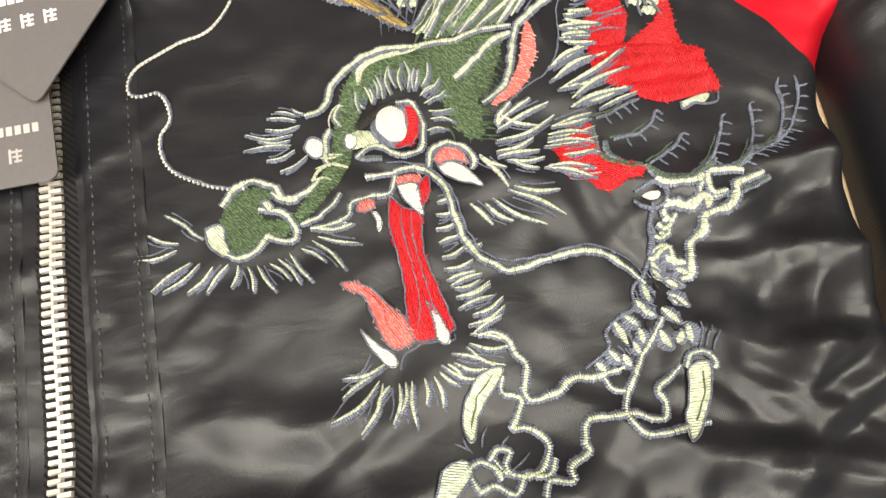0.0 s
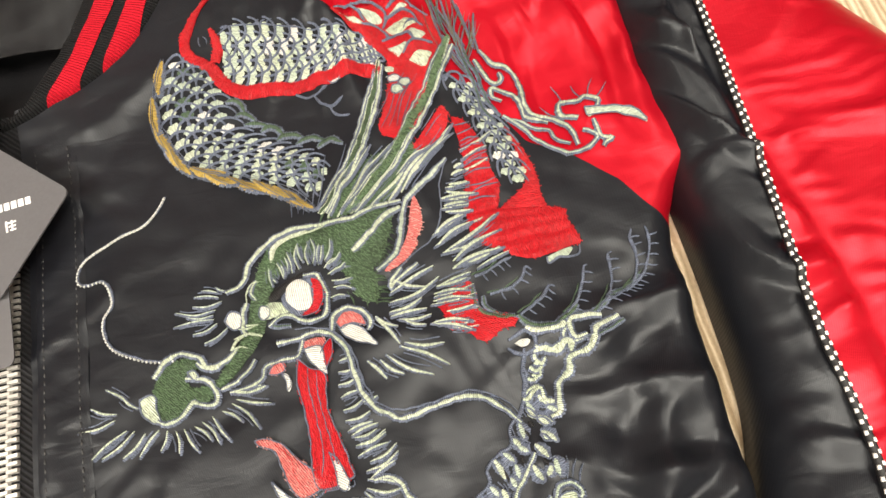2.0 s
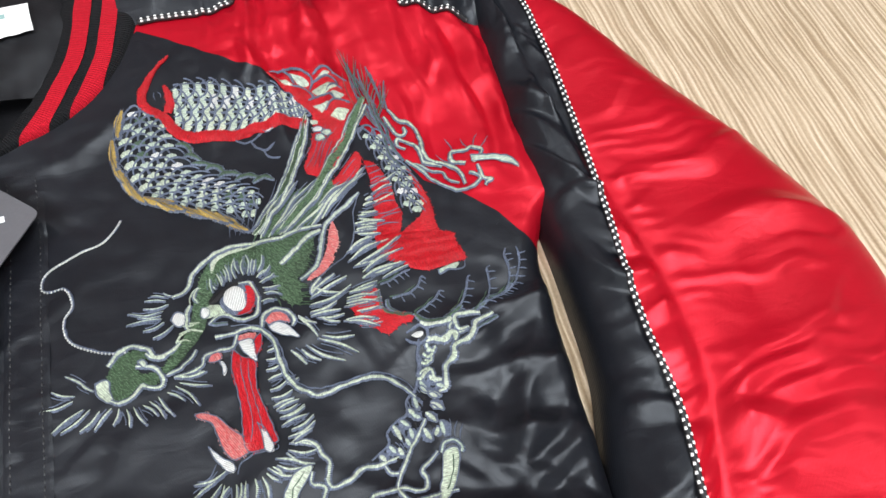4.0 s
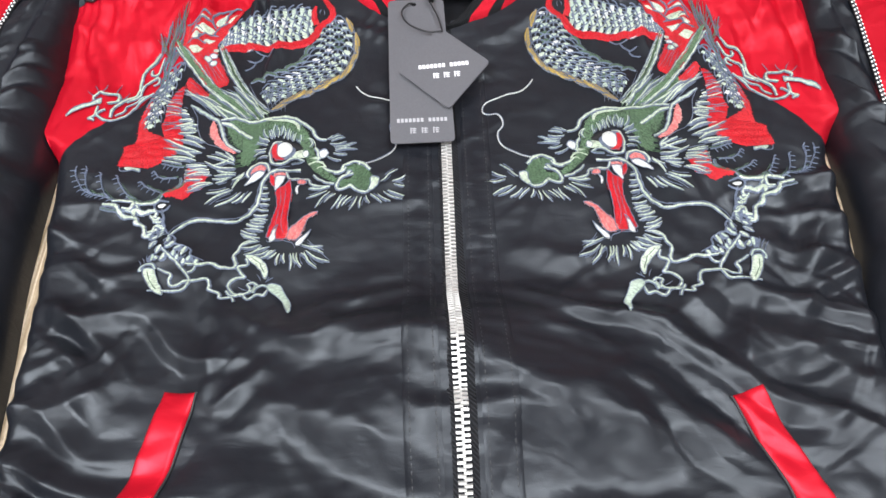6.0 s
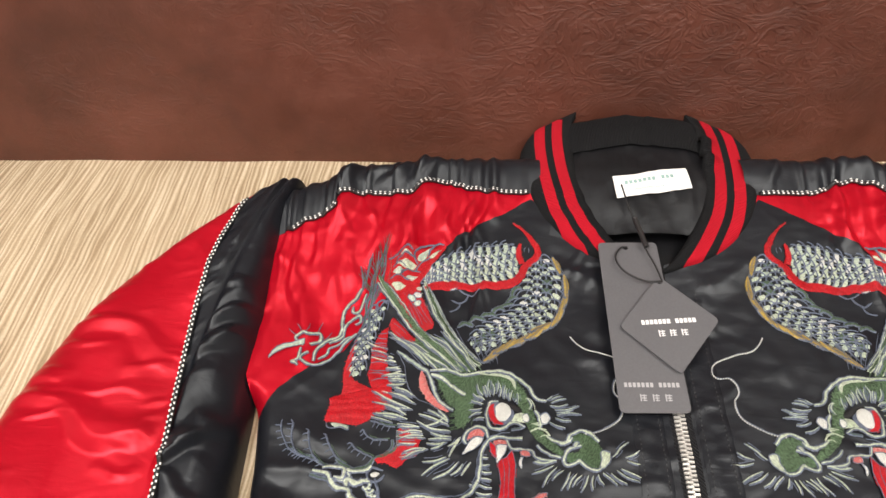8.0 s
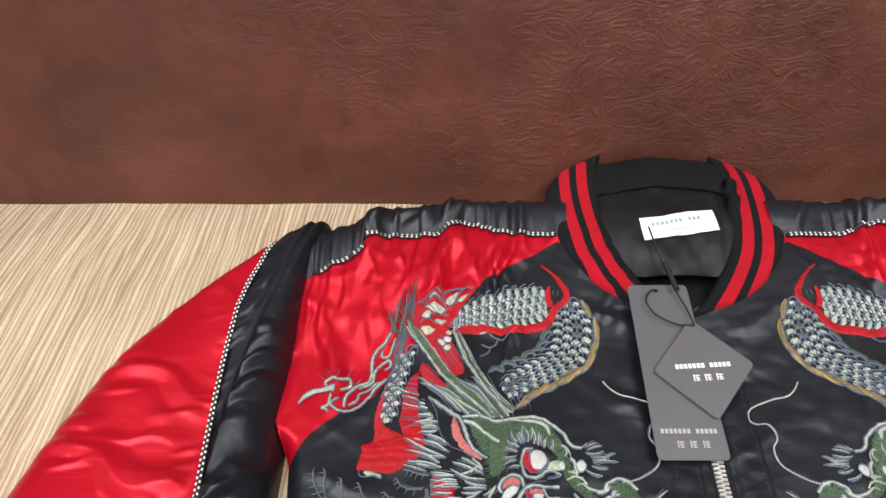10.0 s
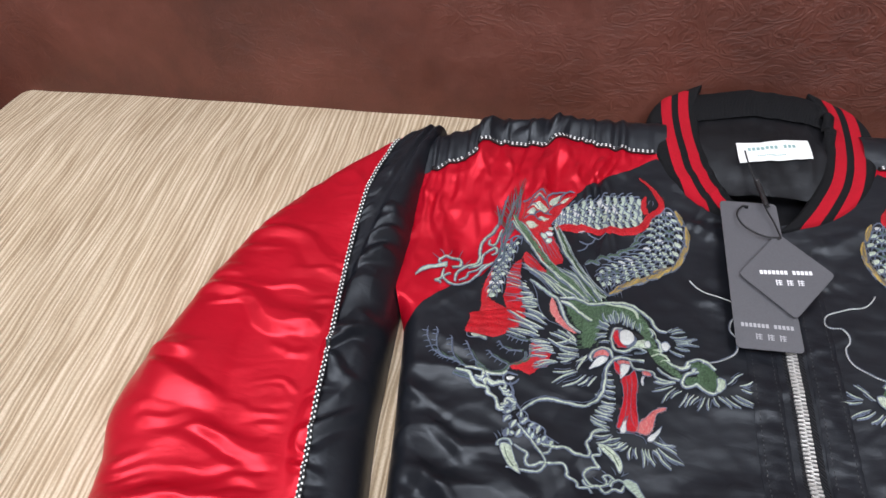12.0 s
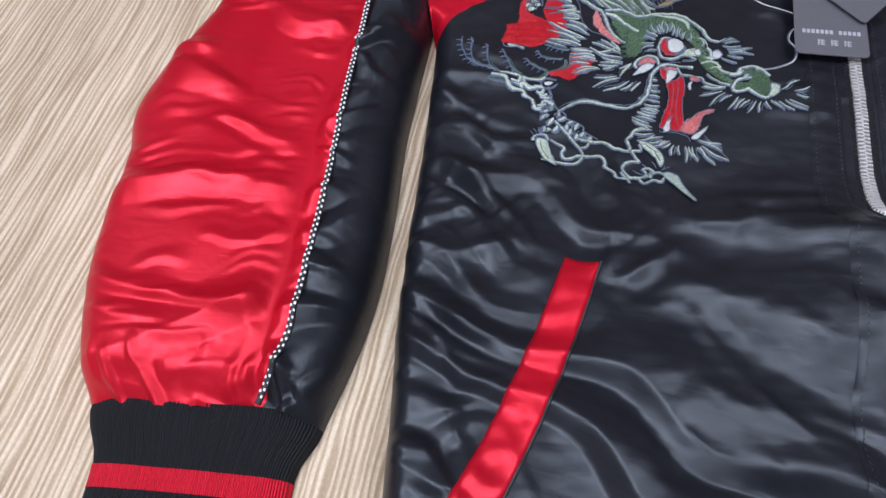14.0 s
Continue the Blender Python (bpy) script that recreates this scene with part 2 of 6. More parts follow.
def wobble(x, y, scale, seed=0):
    """Smooth noise between -1 and 1 with features about `scale` metres across."""
    x, y = np.asarray(x) / scale + seed * 17.3, np.asarray(y) / scale + seed * 9.1
    i, j = np.floor(x).astype(int), np.floor(y).astype(int)
    u, v = x - i, y - j
    u, v = u * u * u * (u * (6 * u - 15) + 10), v * v * v * (v * (6 * v - 15) + 10)
    g = lambda a, b: TABLE[a % 64, b % 64]
    return 2 * ((g(i, j) * (1 - u) + g(i + 1, j) * u) * (1 - v) + (g(i, j + 1) * (1 - u) + g(i + 1, j + 1) * u) * v) - 1


def crease(x, y, scale, seed=0):
    """Soft ridges: sharp-topped folds between rounded hollows, 0 to 1."""
    return (1 - np.abs(wobble(x, y, scale, seed))) ** 2.5


TURNS = np.random.RandomState(11).rand(64, 64) * 2 * math.pi


def flow(x, y, scale, seed=0):
    """Gradient noise, about -1 to 1, with features about `scale` metres across."""
    x, y = np.asarray(x) / scale + seed * 13.7, np.asarray(y) / scale + seed * 7.9
    i, j = np.floor(x).astype(int), np.floor(y).astype(int)
    u, v = x - i, y - j

    def corner(a, b):
        t = TURNS[(i + a) % 64, (j + b) % 64]
        return np.cos(t) * (u - a) + np.sin(t) * (v - b)

    su, sv = u * u * u * (u * (6 * u - 15) + 10), v * v * v * (v * (6 * v - 15) + 10)
    return 1.5 * ((corner(0, 0) * (1 - su) + corner(1, 0) * su) * (1 - sv) + (corner(0, 1) * (1 - su) + corner(1, 1) * su) * sv)


def pleats(x, y, angle, width, length, seed, bare=0.42, wander=1.0):
    """Rows of single folds, 0 to 1, that run along `angle`, swell and die out; each has one steep and one long side."""
    ca, sa = math.cos(angle), math.sin(angle)
    u, v = x * ca + y * sa, y * ca - x * sa
    v = v + wander * (0.9 * width * flow(u, v, 2.6 * width, seed) + 0.22 * length * flow(u, v, 1.7 * length, seed + 1))
    r = v / width + 100.0
    k = np.floor(r)
    f = r - k
    k = k.astype(int)
    h1, h2, h3 = TABLE[k % 64, (seed * 7) % 64], TABLE[k % 64, (seed * 7 + 3) % 64], TABLE[k % 64, (seed * 7 + 5) % 64]
    a = u / length + 29.0 * h1 + 200.0
    i = np.floor(a).astype(int)
    q = a - i
    q = q * q * (3 - 2 * q)
    m = TABLE[i % 64, (k + seed) % 64] * (1 - q) + TABLE[(i + 1) % 64, (k + seed) % 64] * q
    s = np.clip((m - bare) / 0.4, 0, 1)
    mask = s * s * (3 - 2 * s)
    peak = 0.28 + 0.44 * h2
    g = np.where(f < peak, f / peak, (1 - f) / (1 - peak))
    return (0.65 * np.sin(g * math.pi / 2) ** 1.25 + 0.35 * g ** 2.2) * mask * (0.45 + 0.55 * h3)


def folds(x, y, lines):
    """Hand-laid folds: (x0, y0, x1, y1, height, half width) in metres, tapering to both ends, with a sharp crest."""
    z = np.zeros(np.broadcast(x, y).shape)
    stray = 0.005 * flow(x, y, 0.045, 5) + 0.0015 * flow(x, y, 0.014, 6)
    for x0, y0, x1, y1, h, w in lines:
        dx, dy = x1 - x0, y1 - y0
        ll = dx * dx + dy * dy
        s = ((x - x0) * dx + (y - y0) * dy) / ll
        off = (((x - x0) * dy - (y - y0) * dx) / math.sqrt(ll) + stray) / w
        body = np.clip(1 - (2 * s - 1) ** 2, 0, 1) ** 0.8
        crest = np.where(off > 0, np.exp(-1.5 * (np.sqrt(off ** 2 + 0.06) - 0.245)), np.exp(-0.9 * off ** 2))
        z = z + h * body * (crest - 0.5 * np.exp(-((off - 1.9) / 1.0) ** 2))
    return z


def grid_faces(nu, nv):
    i, j = np.meshgrid(np.arange(nu - 1), np.arange(nv - 1), indexing="ij")
    a = (i * nv + j).ravel()
    return np.stack([a, a + nv, a + nv + 1, a + 1], axis=1)


def sheet(name, xy, zed, mat, parent=None, label="", uv=None, flip=False):
    """A cloth sheet from a grid of plan points xy[u, v] and their heights."""
    nu, nv = xy.shape[:2]
    verts = np.concatenate([xy, zed[..., None]], axis=2).reshape(-1, 3)
    faces = grid_faces(nu, nv)
    if flip:
        faces = faces[:, ::-1]
    if uv is None:
        uv = xy.reshape(-1, 2) * 1000
    return mesh_object(name, verts, faces, mat, parent, label, uv)


def tube(name, points, radius, mat, parent=None, label="", sides=8, closed=False):
    """A round cord through the points."""
    p = np.asarray(points, dtype=float)
    n = len(p)
    tan = np.gradient(p, axis=0)
    tan /= np.linalg.norm(tan, axis=1)[:, None] + 1e-12
    up = np.array([0.0, 0.0, 1.0])
    side = np.cross(tan, up)
    side /= np.linalg.norm(side, axis=1)[:, None] + 1e-9
    top = np.cross(side, tan)
    ang = np.linspace(0, 2 * math.pi, sides, endpoint=False)
    rad = np.broadcast_to(np.asarray(radius, dtype=float), (n,))
    ring = p[:, None] + rad[:, None, None] * (np.cos(ang)[None, :, None] * side[:, None] + np.sin(ang)[None, :, None] * top[:, None])
    verts = ring.reshape(-1, 3)
    faces = []
    for i in range(n - 1):
        for k in range(sides):
            k2 = (k + 1) % sides
            faces.append((i * sides + k, i * sides + k2, (i + 1) * sides + k2, (i + 1) * sides + k))
    faces.append(tuple(range(sides)))
    faces.append(tuple((n - 1) * sides + k for k in reversed(range(sides))))
    return mesh_object(name, verts, faces, mat, parent, label)

# ---- the room and the sofa ----
def box(bm, x0, x1, y0, y1, z0, z1):
    vs = [bm.verts.new((x, y, z)) for x in (x0, x1) for y in (y0, y1) for z in (z0, z1)]
    for f in ((0, 1, 3, 2), (4, 6, 7, 5), (0, 4, 5, 1), (2, 3, 7, 6), (0, 2, 6, 4), (1, 5, 7, 3)):
        bm.faces.new([vs[i] for i in f])


def slab(name, dims, mat, label, category):
    bm = bmesh.new()
    box(bm, *dims)
    me = bpy.data.meshes.new(name)
    bm.to_mesh(me)
    bm.free()
    me.materials.append(mat)
    return tagged(new(name, me), label, category, kind="structure")


GROUND = -0.43
# Unseen shell added to close the room; its paint sets the satin's reflections
CEILING = plain("ceiling_paint", (0.8, 0.8, 0.78), 0.85, 0.3, 0, 0.08, 30)
slab("floor", (-2.6, 2.6, -3.2, 1.2, GROUND - 0.05, GROUND), FLOOR, "plain brown floor under the sofa", "floor")
slab("ceiling", (-2.6, 2.6, -3.2, 1.2, 2.0, 2.05), CEILING, "plain pale ceiling, assumed out of view", "ceiling")
slab("wall_north", (-2.6, 2.6, 1.2, 1.3, GROUND, 2.0), WALL, "plain pale wall behind the sofa, assumed out of view", "wall")
slab("wall_south", (-2.6, 2.6, -3.3, -3.2, GROUND, 2.0), WALL, "plain pale wall facing the sofa, assumed out of view", "wall")
slab("wall_west", (-2.7, -2.6, -3.2, 1.2, GROUND, 2.0), WALL, "plain pale side wall, assumed out of view", "wall")
slab("wall_east", (2.6, 2.7, -3.2, 1.2, GROUND, 2.0), WALL, "plain pale side wall, assumed out of view", "wall")


def seat_z(x, y):
    """The cushion's top: pressed down under the jacket, fuller beside it."""
    x, y = np.asarray(x, dtype=float), np.asarray(y, dtype=float)
    full = 0.012 * smooth(-0.36, -0.55, x) * smooth(0.30, 0.16, y)
    return 0.012 + full + 0.0015 * wobble(x, y, 0.16, 3)


BACK_Y, LEAN_BACK = 0.268, 0.24


def sofa():
    root = thing("sofa", "sofa with a striped cream fabric seat and brown leather back", "sofa")
    # seat cushion: a crowned top whose edges roll over to the sides
    x0, x1, y0, y1 = -0.768, 1.15, -0.62, BACK_Y + 0.03
    xs = np.concatenate([x0 - 0.045 + 0.045 * np.sin(np.linspace(0, math.pi / 2, 8))[:-1], np.linspace(x0, x1, 150), x1 + 0.045 * (1 - np.cos(np.linspace(0, math.pi / 2, 8)))[1:]])
    ys = np.linspace(y0, y1, 90)
    X, Y = np.meshgrid(xs, ys, indexing="ij")
    Z = seat_z(X, Y)
    edge = np.clip(np.minimum(X - (x0 - 0.045), (x1 + 0.045) - X) / 0.05, 0, 1)
    front = np.clip((Y - y0) / 0.05, 0, 1)
    back = np.clip((y1 - Y) / 0.05, 0, 1)
    drop = 1 - np.sqrt(np.clip(1 - (1 - edge) ** 2, 0, 1)) + 1 - np.sqrt(np.clip(1 - (1 - front) ** 2, 0, 1)) + 0.3 * (1 - np.sqrt(np.clip(1 - (1 - back) ** 2, 0, 1)))
    Z = Z - 0.05 * np.clip(drop, 0, 1.5)
    seat = sheet("seat", np.stack([X, Y], axis=2), Z, FABRIC, root, "cream upholstery fabric with long woven streaks")
    bm = bmesh.new()
    box(bm, x0 - 0.044, x1 + 0.044, y0 + 0.002, y1, -0.14, -0.036)
    part("seat_side", bm, FABRIC, root, smooth=False)
    bm = bmesh.new()
    box(bm, x0 - 0.03, x1 + 0.03, y0 + 0.03, y1 + 0.2, GROUND + 0.1, -0.142)
    part("base", bm, LEATHER, root, smooth=False)
    for fx in (x0 + 0.05, x1 - 0.05):
        for fy in (y0 + 0.1, y1 + 0.1):
            bm = bmesh.new()
            bmesh.ops.create_cone(bm, cap_ends=True, segments=12, radius1=0.022, radius2=0.028, depth=0.1, matrix=Matrix.Translation((fx, fy, GROUND + 0.05)))
            part("leg", bm, CORD_BLACK, root)
    # armrest beside the seat, rounded along its edges
    bm = bmesh.new()
    box(bm, -1.02, -0.835, y0 + 0.02, BACK_Y + 0.02, GROUND + 0.1, 0.052)
    bmesh.ops.bevel(bm, geom=bm.edges[:], offset=0.025, segments=4, affect="EDGES", profile=0.5)
    part("armrest", bm, LEATHER, root, "low leather armrest")
    # backrest: a leaning, lightly padded leather panel
    xs, vs = np.linspace(-1.3, 1.3, 160), np.linspace(-0.1, 0.56, 60)
    X, V = np.meshgrid(xs, vs, indexing="ij")
    puff = 0.010 * np.sin(np.clip((V + 0.02) / 0.56, 0, 1) * math.pi) + 0.002 * wobble(X, V, 0.12, 8) + 0.0008 * wobble(X, V, 0.03, 9)
    Y = BACK_Y + LEAN_BACK * V - puff
    verts = np.stack([X, Y, V], axis=2).reshape(-1, 3)
    mesh_object("backrest", verts, grid_faces(160, 60), LEATHER, root, "red-brown crinkled leather backrest", np.stack([X, V], axis=2).reshape(-1, 2) * 1000)
    bm = bmesh.new()
    box(bm, -1.3, 1.3, BACK_Y + 0.15, BACK_Y + 0.3, GROUND + 0.1, 0.56)
    part("back_frame", bm, LEATHER, root, smooth=False)
    return root


sofa()


# Panel built round each added light; no such lamp is in view
def added_ceiling_lamp(x, y):
    root = thing("added_ceiling_lamp", "square white lamp panel, added on the ceiling out of view", "lamp", "ceiling lamps")
    bm = bmesh.new()
    box(bm, x - 0.45, x + 0.45, y - 0.45, y + 0.45, 1.96, 1.999)
    part("housing", bm, WALL, root, smooth=False)
    bm = bmesh.new()
    box(bm, x - 0.43, x + 0.43, y - 0.43, y + 0.43, 1.95, 1.958)
    part("diffuser", bm, ADDED_LAMP_GLOW, root, "glowing white diffuser of the added lamp", smooth=False)


for place, power in ADDED_LAMPS:
    added_ceiling_lamp(place[0], place[1])

# ---- the jacket: plan lines on the seat, in metres; x from the zip, y from the line of the dragons' eyes ----
def line_of(points):
    p = np.array(points)
    return lambda s: np.interp(s, p[:, 0], p[:, 1])


HEM = -0.385
side_x = line_of([(-0.42, 0.236), (-0.30, 0.251), (-0.235, 0.262), (-0.17, 0.269), (-0.10, 0.275), (-0.03, 0.282), (0.0, 0.285), (0.06, 0.306), (0.3, 0.312)])
top_y = line_of([(0.0, 0.116), (0.022, 0.124), (0.045, 0.132), (0.06, 0.141), (0.078, 0.16), (0.09, 0.18), (0.112, 0.166), (0.144, 0.146), (0.18, 0.116), (0.211, 0.078), (0.228, 0.045), (0.25, 0.033), (0.27, 0.015), (0.278, 0.0), (0.288, -0.012), (0.31, -0.02)])
def seam_y(ax, sign):
    """Lower edge of the red shoulder; it reaches further down beside the right sleeve."""
    return top_y(ax + (0.010 if sign > 0 else 0.0) * smooth(0.22, 0.265, ax))


pipe_y = line_of([(0.08, 0.186), (0.10, 0.187), (0.137, 0.189), (0.155, 0.197), (0.167, 0.2), (0.18, 0.194), (0.191, 0.187), (0.221, 0.186), (0.2465, 0.182), (0.2475, 0.168), (0.277, 0.153), (0.31, 0.138)])
ridge_y = line_of([(0.07, 0.243), (0.10, 0.242), (0.172, 0.236), (0.225, 0.232), (0.247, 0.222), (0.291, 0.203), (0.32, 0.175)])

FOLDS_R = [
    (0.03, -0.125, 0.15, -0.15, 0.0045, 0.010), (0.05, -0.165, 0.25, -0.17, 0.004, 0.014), (0.10, -0.16, 0.21, -0.10, 0.004, 0.012),
    (0.17, -0.02, 0.275, -0.09, 0.0035, 0.010), (0.19, -0.08, 0.27, -0.12, 0.003, 0.008), (0.0, -0.20, 0.15, -0.215, 0.007, 0.017),
    (0.0, -0.28, 0.17, -0.245, 0.008, 0.018), (0.18, -0.15, 0.26, -0.20, 0.004, 0.010), (0.03, -0.085, 0.10, -0.10, 0.003, 0.008),
    (0.20, -0.22, 0.25, -0.32, 0.003, 0.012), (0.015, -0.33, 0.19, -0.30, 0.004, 0.014), (0.21, -0.045, 0.28, -0.03, 0.002, 0.006),
    (0.283, -0.020, 0.235, -0.075, 0.0040, 0.007), (0.278, -0.050, 0.215, -0.115, 0.0042, 0.008), (0.255, -0.055, 0.205, -0.150, 0.0036, 0.008),
    (0.285, -0.028, 0.20, -0.058, 0.0034, 0.006), (0.275, -0.075, 0.19, -0.062, 0.003, 0.006), (0.27, -0.112, 0.18, -0.086, 0.0034, 0.006), (0.265, -0.152, 0.17, -0.122, 0.0034, 0.007),
    (0.02, -0.118, 0.095, -0.136, 0.0036, 0.005), (0.03, -0.145, 0.12, -0.165, 0.0036, 0.006), (0.10, -0.135, 0.17, -0.20, 0.004, 0.008), (0.19, -0.12, 0.16, -0.19, 0.0036, 0.007), (0.24, -0.18, 0.18, -0.235, 0.003, 0.007),
    (0.03, 0.10, 0.08, 0.125, 0.002, 0.006), (0.10, 0.14, 0.15, 0.10, 0.0012, 0.008), (0.015, 0.07, 0.06, 0.075, 0.0014, 0.005),
]
FOLDS_L = [
    (-0.03, -0.16, -0.16, -0.13, 0.005, 0.014), (0.02, -0.235, -0.15, -0.17, 0.008, 0.016), (0.03, -0.31, -0.15, -0.215, 0.009, 0.018),
    (-0.24, -0.05, -0.14, -0.105, 0.0035, 0.010), (-0.27, -0.08, -0.17, -0.125, 0.0035, 0.009), (-0.275, -0.115, -0.19, -0.14, 0.003, 0.007),
    (-0.15, -0.14, -0.14, -0.19, 0.004, 0.010), (0.0, -0.36, -0.175, -0.26, 0.007, 0.016), (-0.26, -0.16, -0.20, -0.19, 0.003, 0.010),
    (-0.25, -0.26, -0.21, -0.21, 0.003, 0.012), (-0.04, -0.10, -0.12, -0.145, 0.003, 0.009), (-0.20, -0.03, -0.27, -0.01, 0.002, 0.006),
    (-0.285, -0.035, -0.20, -0.05, 0.003, 0.006), (-0.28, -0.06, -0.20, -0.085, 0.003, 0.005), (-0.27, -0.14, -0.18, -0.115, 0.0034, 0.006), (-0.262, -0.20, -0.19, -0.165, 0.003, 0.007),
    (-0.02, -0.112, -0.09, -0.128, 0.0032, 0.005), (-0.03, -0.14, -0.12, -0.148, 0.0036, 0.006), (-0.16, -0.12, -0.12, -0.16, 0.003, 0.007), (-0.145, -0.19, -0.11, -0.165, 0.003, 0.006),
    (-0.03, 0.10, -0.08, 0.125, 0.002, 0.006), (-0.02, 0.02, -0.08, 0.06, 0.0016, 0.007), (-0.015, -0.04, -0.06, -0.05, 0.0016, 0.005),
]

FOLDS_SHOULDER = [
    (0.268, 0.165, 0.262, 0.03, 0.0055, 0.011), (0.238, 0.185, 0.246, 0.07, 0.0045, 0.011), (0.287, 0.15, 0.283, 0.02, 0.0035, 0.008),
    (0.212, 0.19, 0.222, 0.12, 0.0035, 0.009), (0.188, 0.19, 0.196, 0.14, 0.0032, 0.008), (0.168, 0.205, 0.163, 0.15, 0.003, 0.007), (0.14, 0.19, 0.132, 0.16, 0.002, 0.007),
]

hump_z = line_of([(-0.42, 0.036), (-0.30, 0.046), (-0.25, 0.056), (-0.22, 0.064), (-0.20, 0.071), (-0.18, 0.076), (-0.165, 0.075), (-0.152, 0.071), (-0.141, 0.064), (-0.131, 0.053), (-0.121, 0.0435), (-0.110, 0.0385), (-0.09, 0.0345), (-0.05, 0.0335), (0.0, 0.0345), (0.1, 0.0355), (0.2, 0.0355)])


def cloth_z(x, y):
    """Height of the jacket front over the seat's datum, folds included."""
    ax = np.abs(x)
    z = 0.0355 + 0.017 * smooth(0.07, 0.20, y) + 0.008 * smooth(-0.10, -0.22, y) * smooth(0.03, 0.12, ax)
    # below the dragons the front stands up in a broad hump over the zip
    wide = np.exp(-(np.abs(x + 0.004 * np.sin(y * 40)) / 0.088) ** 2.4)
    z = z + (hump_z(y) - 0.0355) * wide * smooth(0.14, 0.04, y)
    art = np.exp(-(((ax - 0.165) / 0.11) ** 4 + ((y - 0.02) / 0.13) ** 4))
    loose = 1 - 0.8 * art
    z = z + 0.0030 * loose * flow(x, y, 0.085, 1)
    # crumples that start at the side seams, folds across the belly, long drapes below
    flank = smooth(0.15, 0.25, ax) * smooth(0.01, -0.03, y)
    belly = smooth(-0.07, -0.11, y) * smooth(-0.27, -0.19, y)
    low = smooth(-0.15, -0.22, y)
    under = smooth(-0.02, -0.07, y) * smooth(-0.22, -0.15, y) * smooth(0.03, 0.07, ax) * (1 - 0.75 * art)
    chest = smooth(-0.10, 0.0, y) * loose
    mirror = np.where(x > 0, x, -x - 0.9)
    z = z + 0.0062 * flank * pleats(mirror, y, 0.42, 0.022, 0.06, 3, 0.34)
    z = z + 0.0032 * loose * flank * pleats(mirror, y, -0.3, 0.016, 0.045, 4, 0.5)
    z = z + 0.0062 * belly * loose * pleats(x, y, -0.36, 0.030, 0.11, 5, 0.45)
    z = z + 0.0032 * under * pleats(mirror, y, 0.75, 0.022, 0.06, 6, 0.42) + 0.0022 * under * pleats(mirror, y, -0.7, 0.018, 0.05, 16, 0.48)
    z = z + 0.0080 * low * pleats(x, y, -0.46, 0.038, 0.17, 7, 0.32)
    z = z + 0.0022 * low * pleats(x, y, -0.7, 0.016, 0.06, 8, 0.52)
    z = z + 0.0022 * chest * pleats(mirror, y, 0.3, 0.017, 0.05, 9, 0.55) + 0.0018 * chest * pleats(mirror, y, -0.9, 0.014, 0.04, 10, 0.55)
    # the stiff embroidery draws the cloth into shallow puckers
    z = z + 0.0016 * art * flow(x, y, 0.030, 12) + 0.0007 * art * flow(x, y, 0.013, 13) + 0.0014 * art * pleats(x, y, -0.5, 0.022, 0.05, 17, 0.5)
    z = z + 0.00035 * loose * flow(x * 0.8, y * 1.6, 0.011, 6)
    z = z + folds(x, y, FOLDS_R) + folds(x, y, FOLDS_L) + folds(ax, y, FOLDS_SHOULDER)
    # gathers that run down from the band over the red shoulder
    lift = smooth(0.0, 0.13, y - np.clip(0.12 - ax, 0, 0.12)) * smooth(0.09, 0.15, ax)
    z = z + 0.0072 * lift * (pleats(mirror, y, 1.62, 0.019, 0.09, 14, 0.3, 0.7) - 0.25) + 0.0030 * lift * pleats(mirror, y, 1.45, 0.009, 0.045, 15, 0.4, 0.8)
    return z + 0.0028 * lift * flow(x, y * 0.4, 0.03, 11)


# the cloth's height, worked out once on a grid of 1.25 mm
GRID_X, GRID_Y, GRID_STEP = -0.345, -0.47, 0.00125
CLOTH = cloth_z(*np.meshgrid(np.arange(GRID_X, 0.346, GRID_STEP), np.arange(GRID_Y, 0.31, GRID_STEP), indexing="ij"))


def body_z(x, y, rolled=True):
    """Height of the jacket front, read from the grid; rolled: its side edges turn down to the seat."""
    x, y = np.broadcast_arrays(np.asarray(x, dtype=float), np.asarray(y, dtype=float))
    p = np.clip((x - GRID_X) / GRID_STEP, 0, CLOTH.shape[0] - 1.001)
    q = np.clip((y - GRID_Y) / GRID_STEP, 0, CLOTH.shape[1] - 1.001)
    i, j = p.astype(int), q.astype(int)
    p, q = p - i, q - j
    z = (CLOTH[i, j] * (1 - p) + CLOTH[i + 1, j] * p) * (1 - q) + (CLOTH[i, j + 1] * (1 - p) + CLOTH[i + 1, j + 1] * p) * q
    if rolled:
        d = np.clip(flank_x(x, y) - np.abs(x), 0, 1) / 0.015 + 2 * smooth(0.01, 0.04, y)
        low = seat_z(x, y) + 0.001
        z = low + (z - low) * np.sqrt(np.clip(1 - (1 - np.clip(d, 0, 1)) ** 2, 0, 1))
    return z


def flank_x(x, y):
    """Half width of the body: the side under the right sleeve lies further in."""
    return side_x(y) + np.where(np.asarray(x) > 0, -0.0075 * smooth(0.02, -0.02, y), -0.001 * smooth(0.02, -0.03, y))


jacket = thing("bomber_jacket", "black and red satin bomber jacket with embroidered dragons, zipped, lying flat", "jacket")


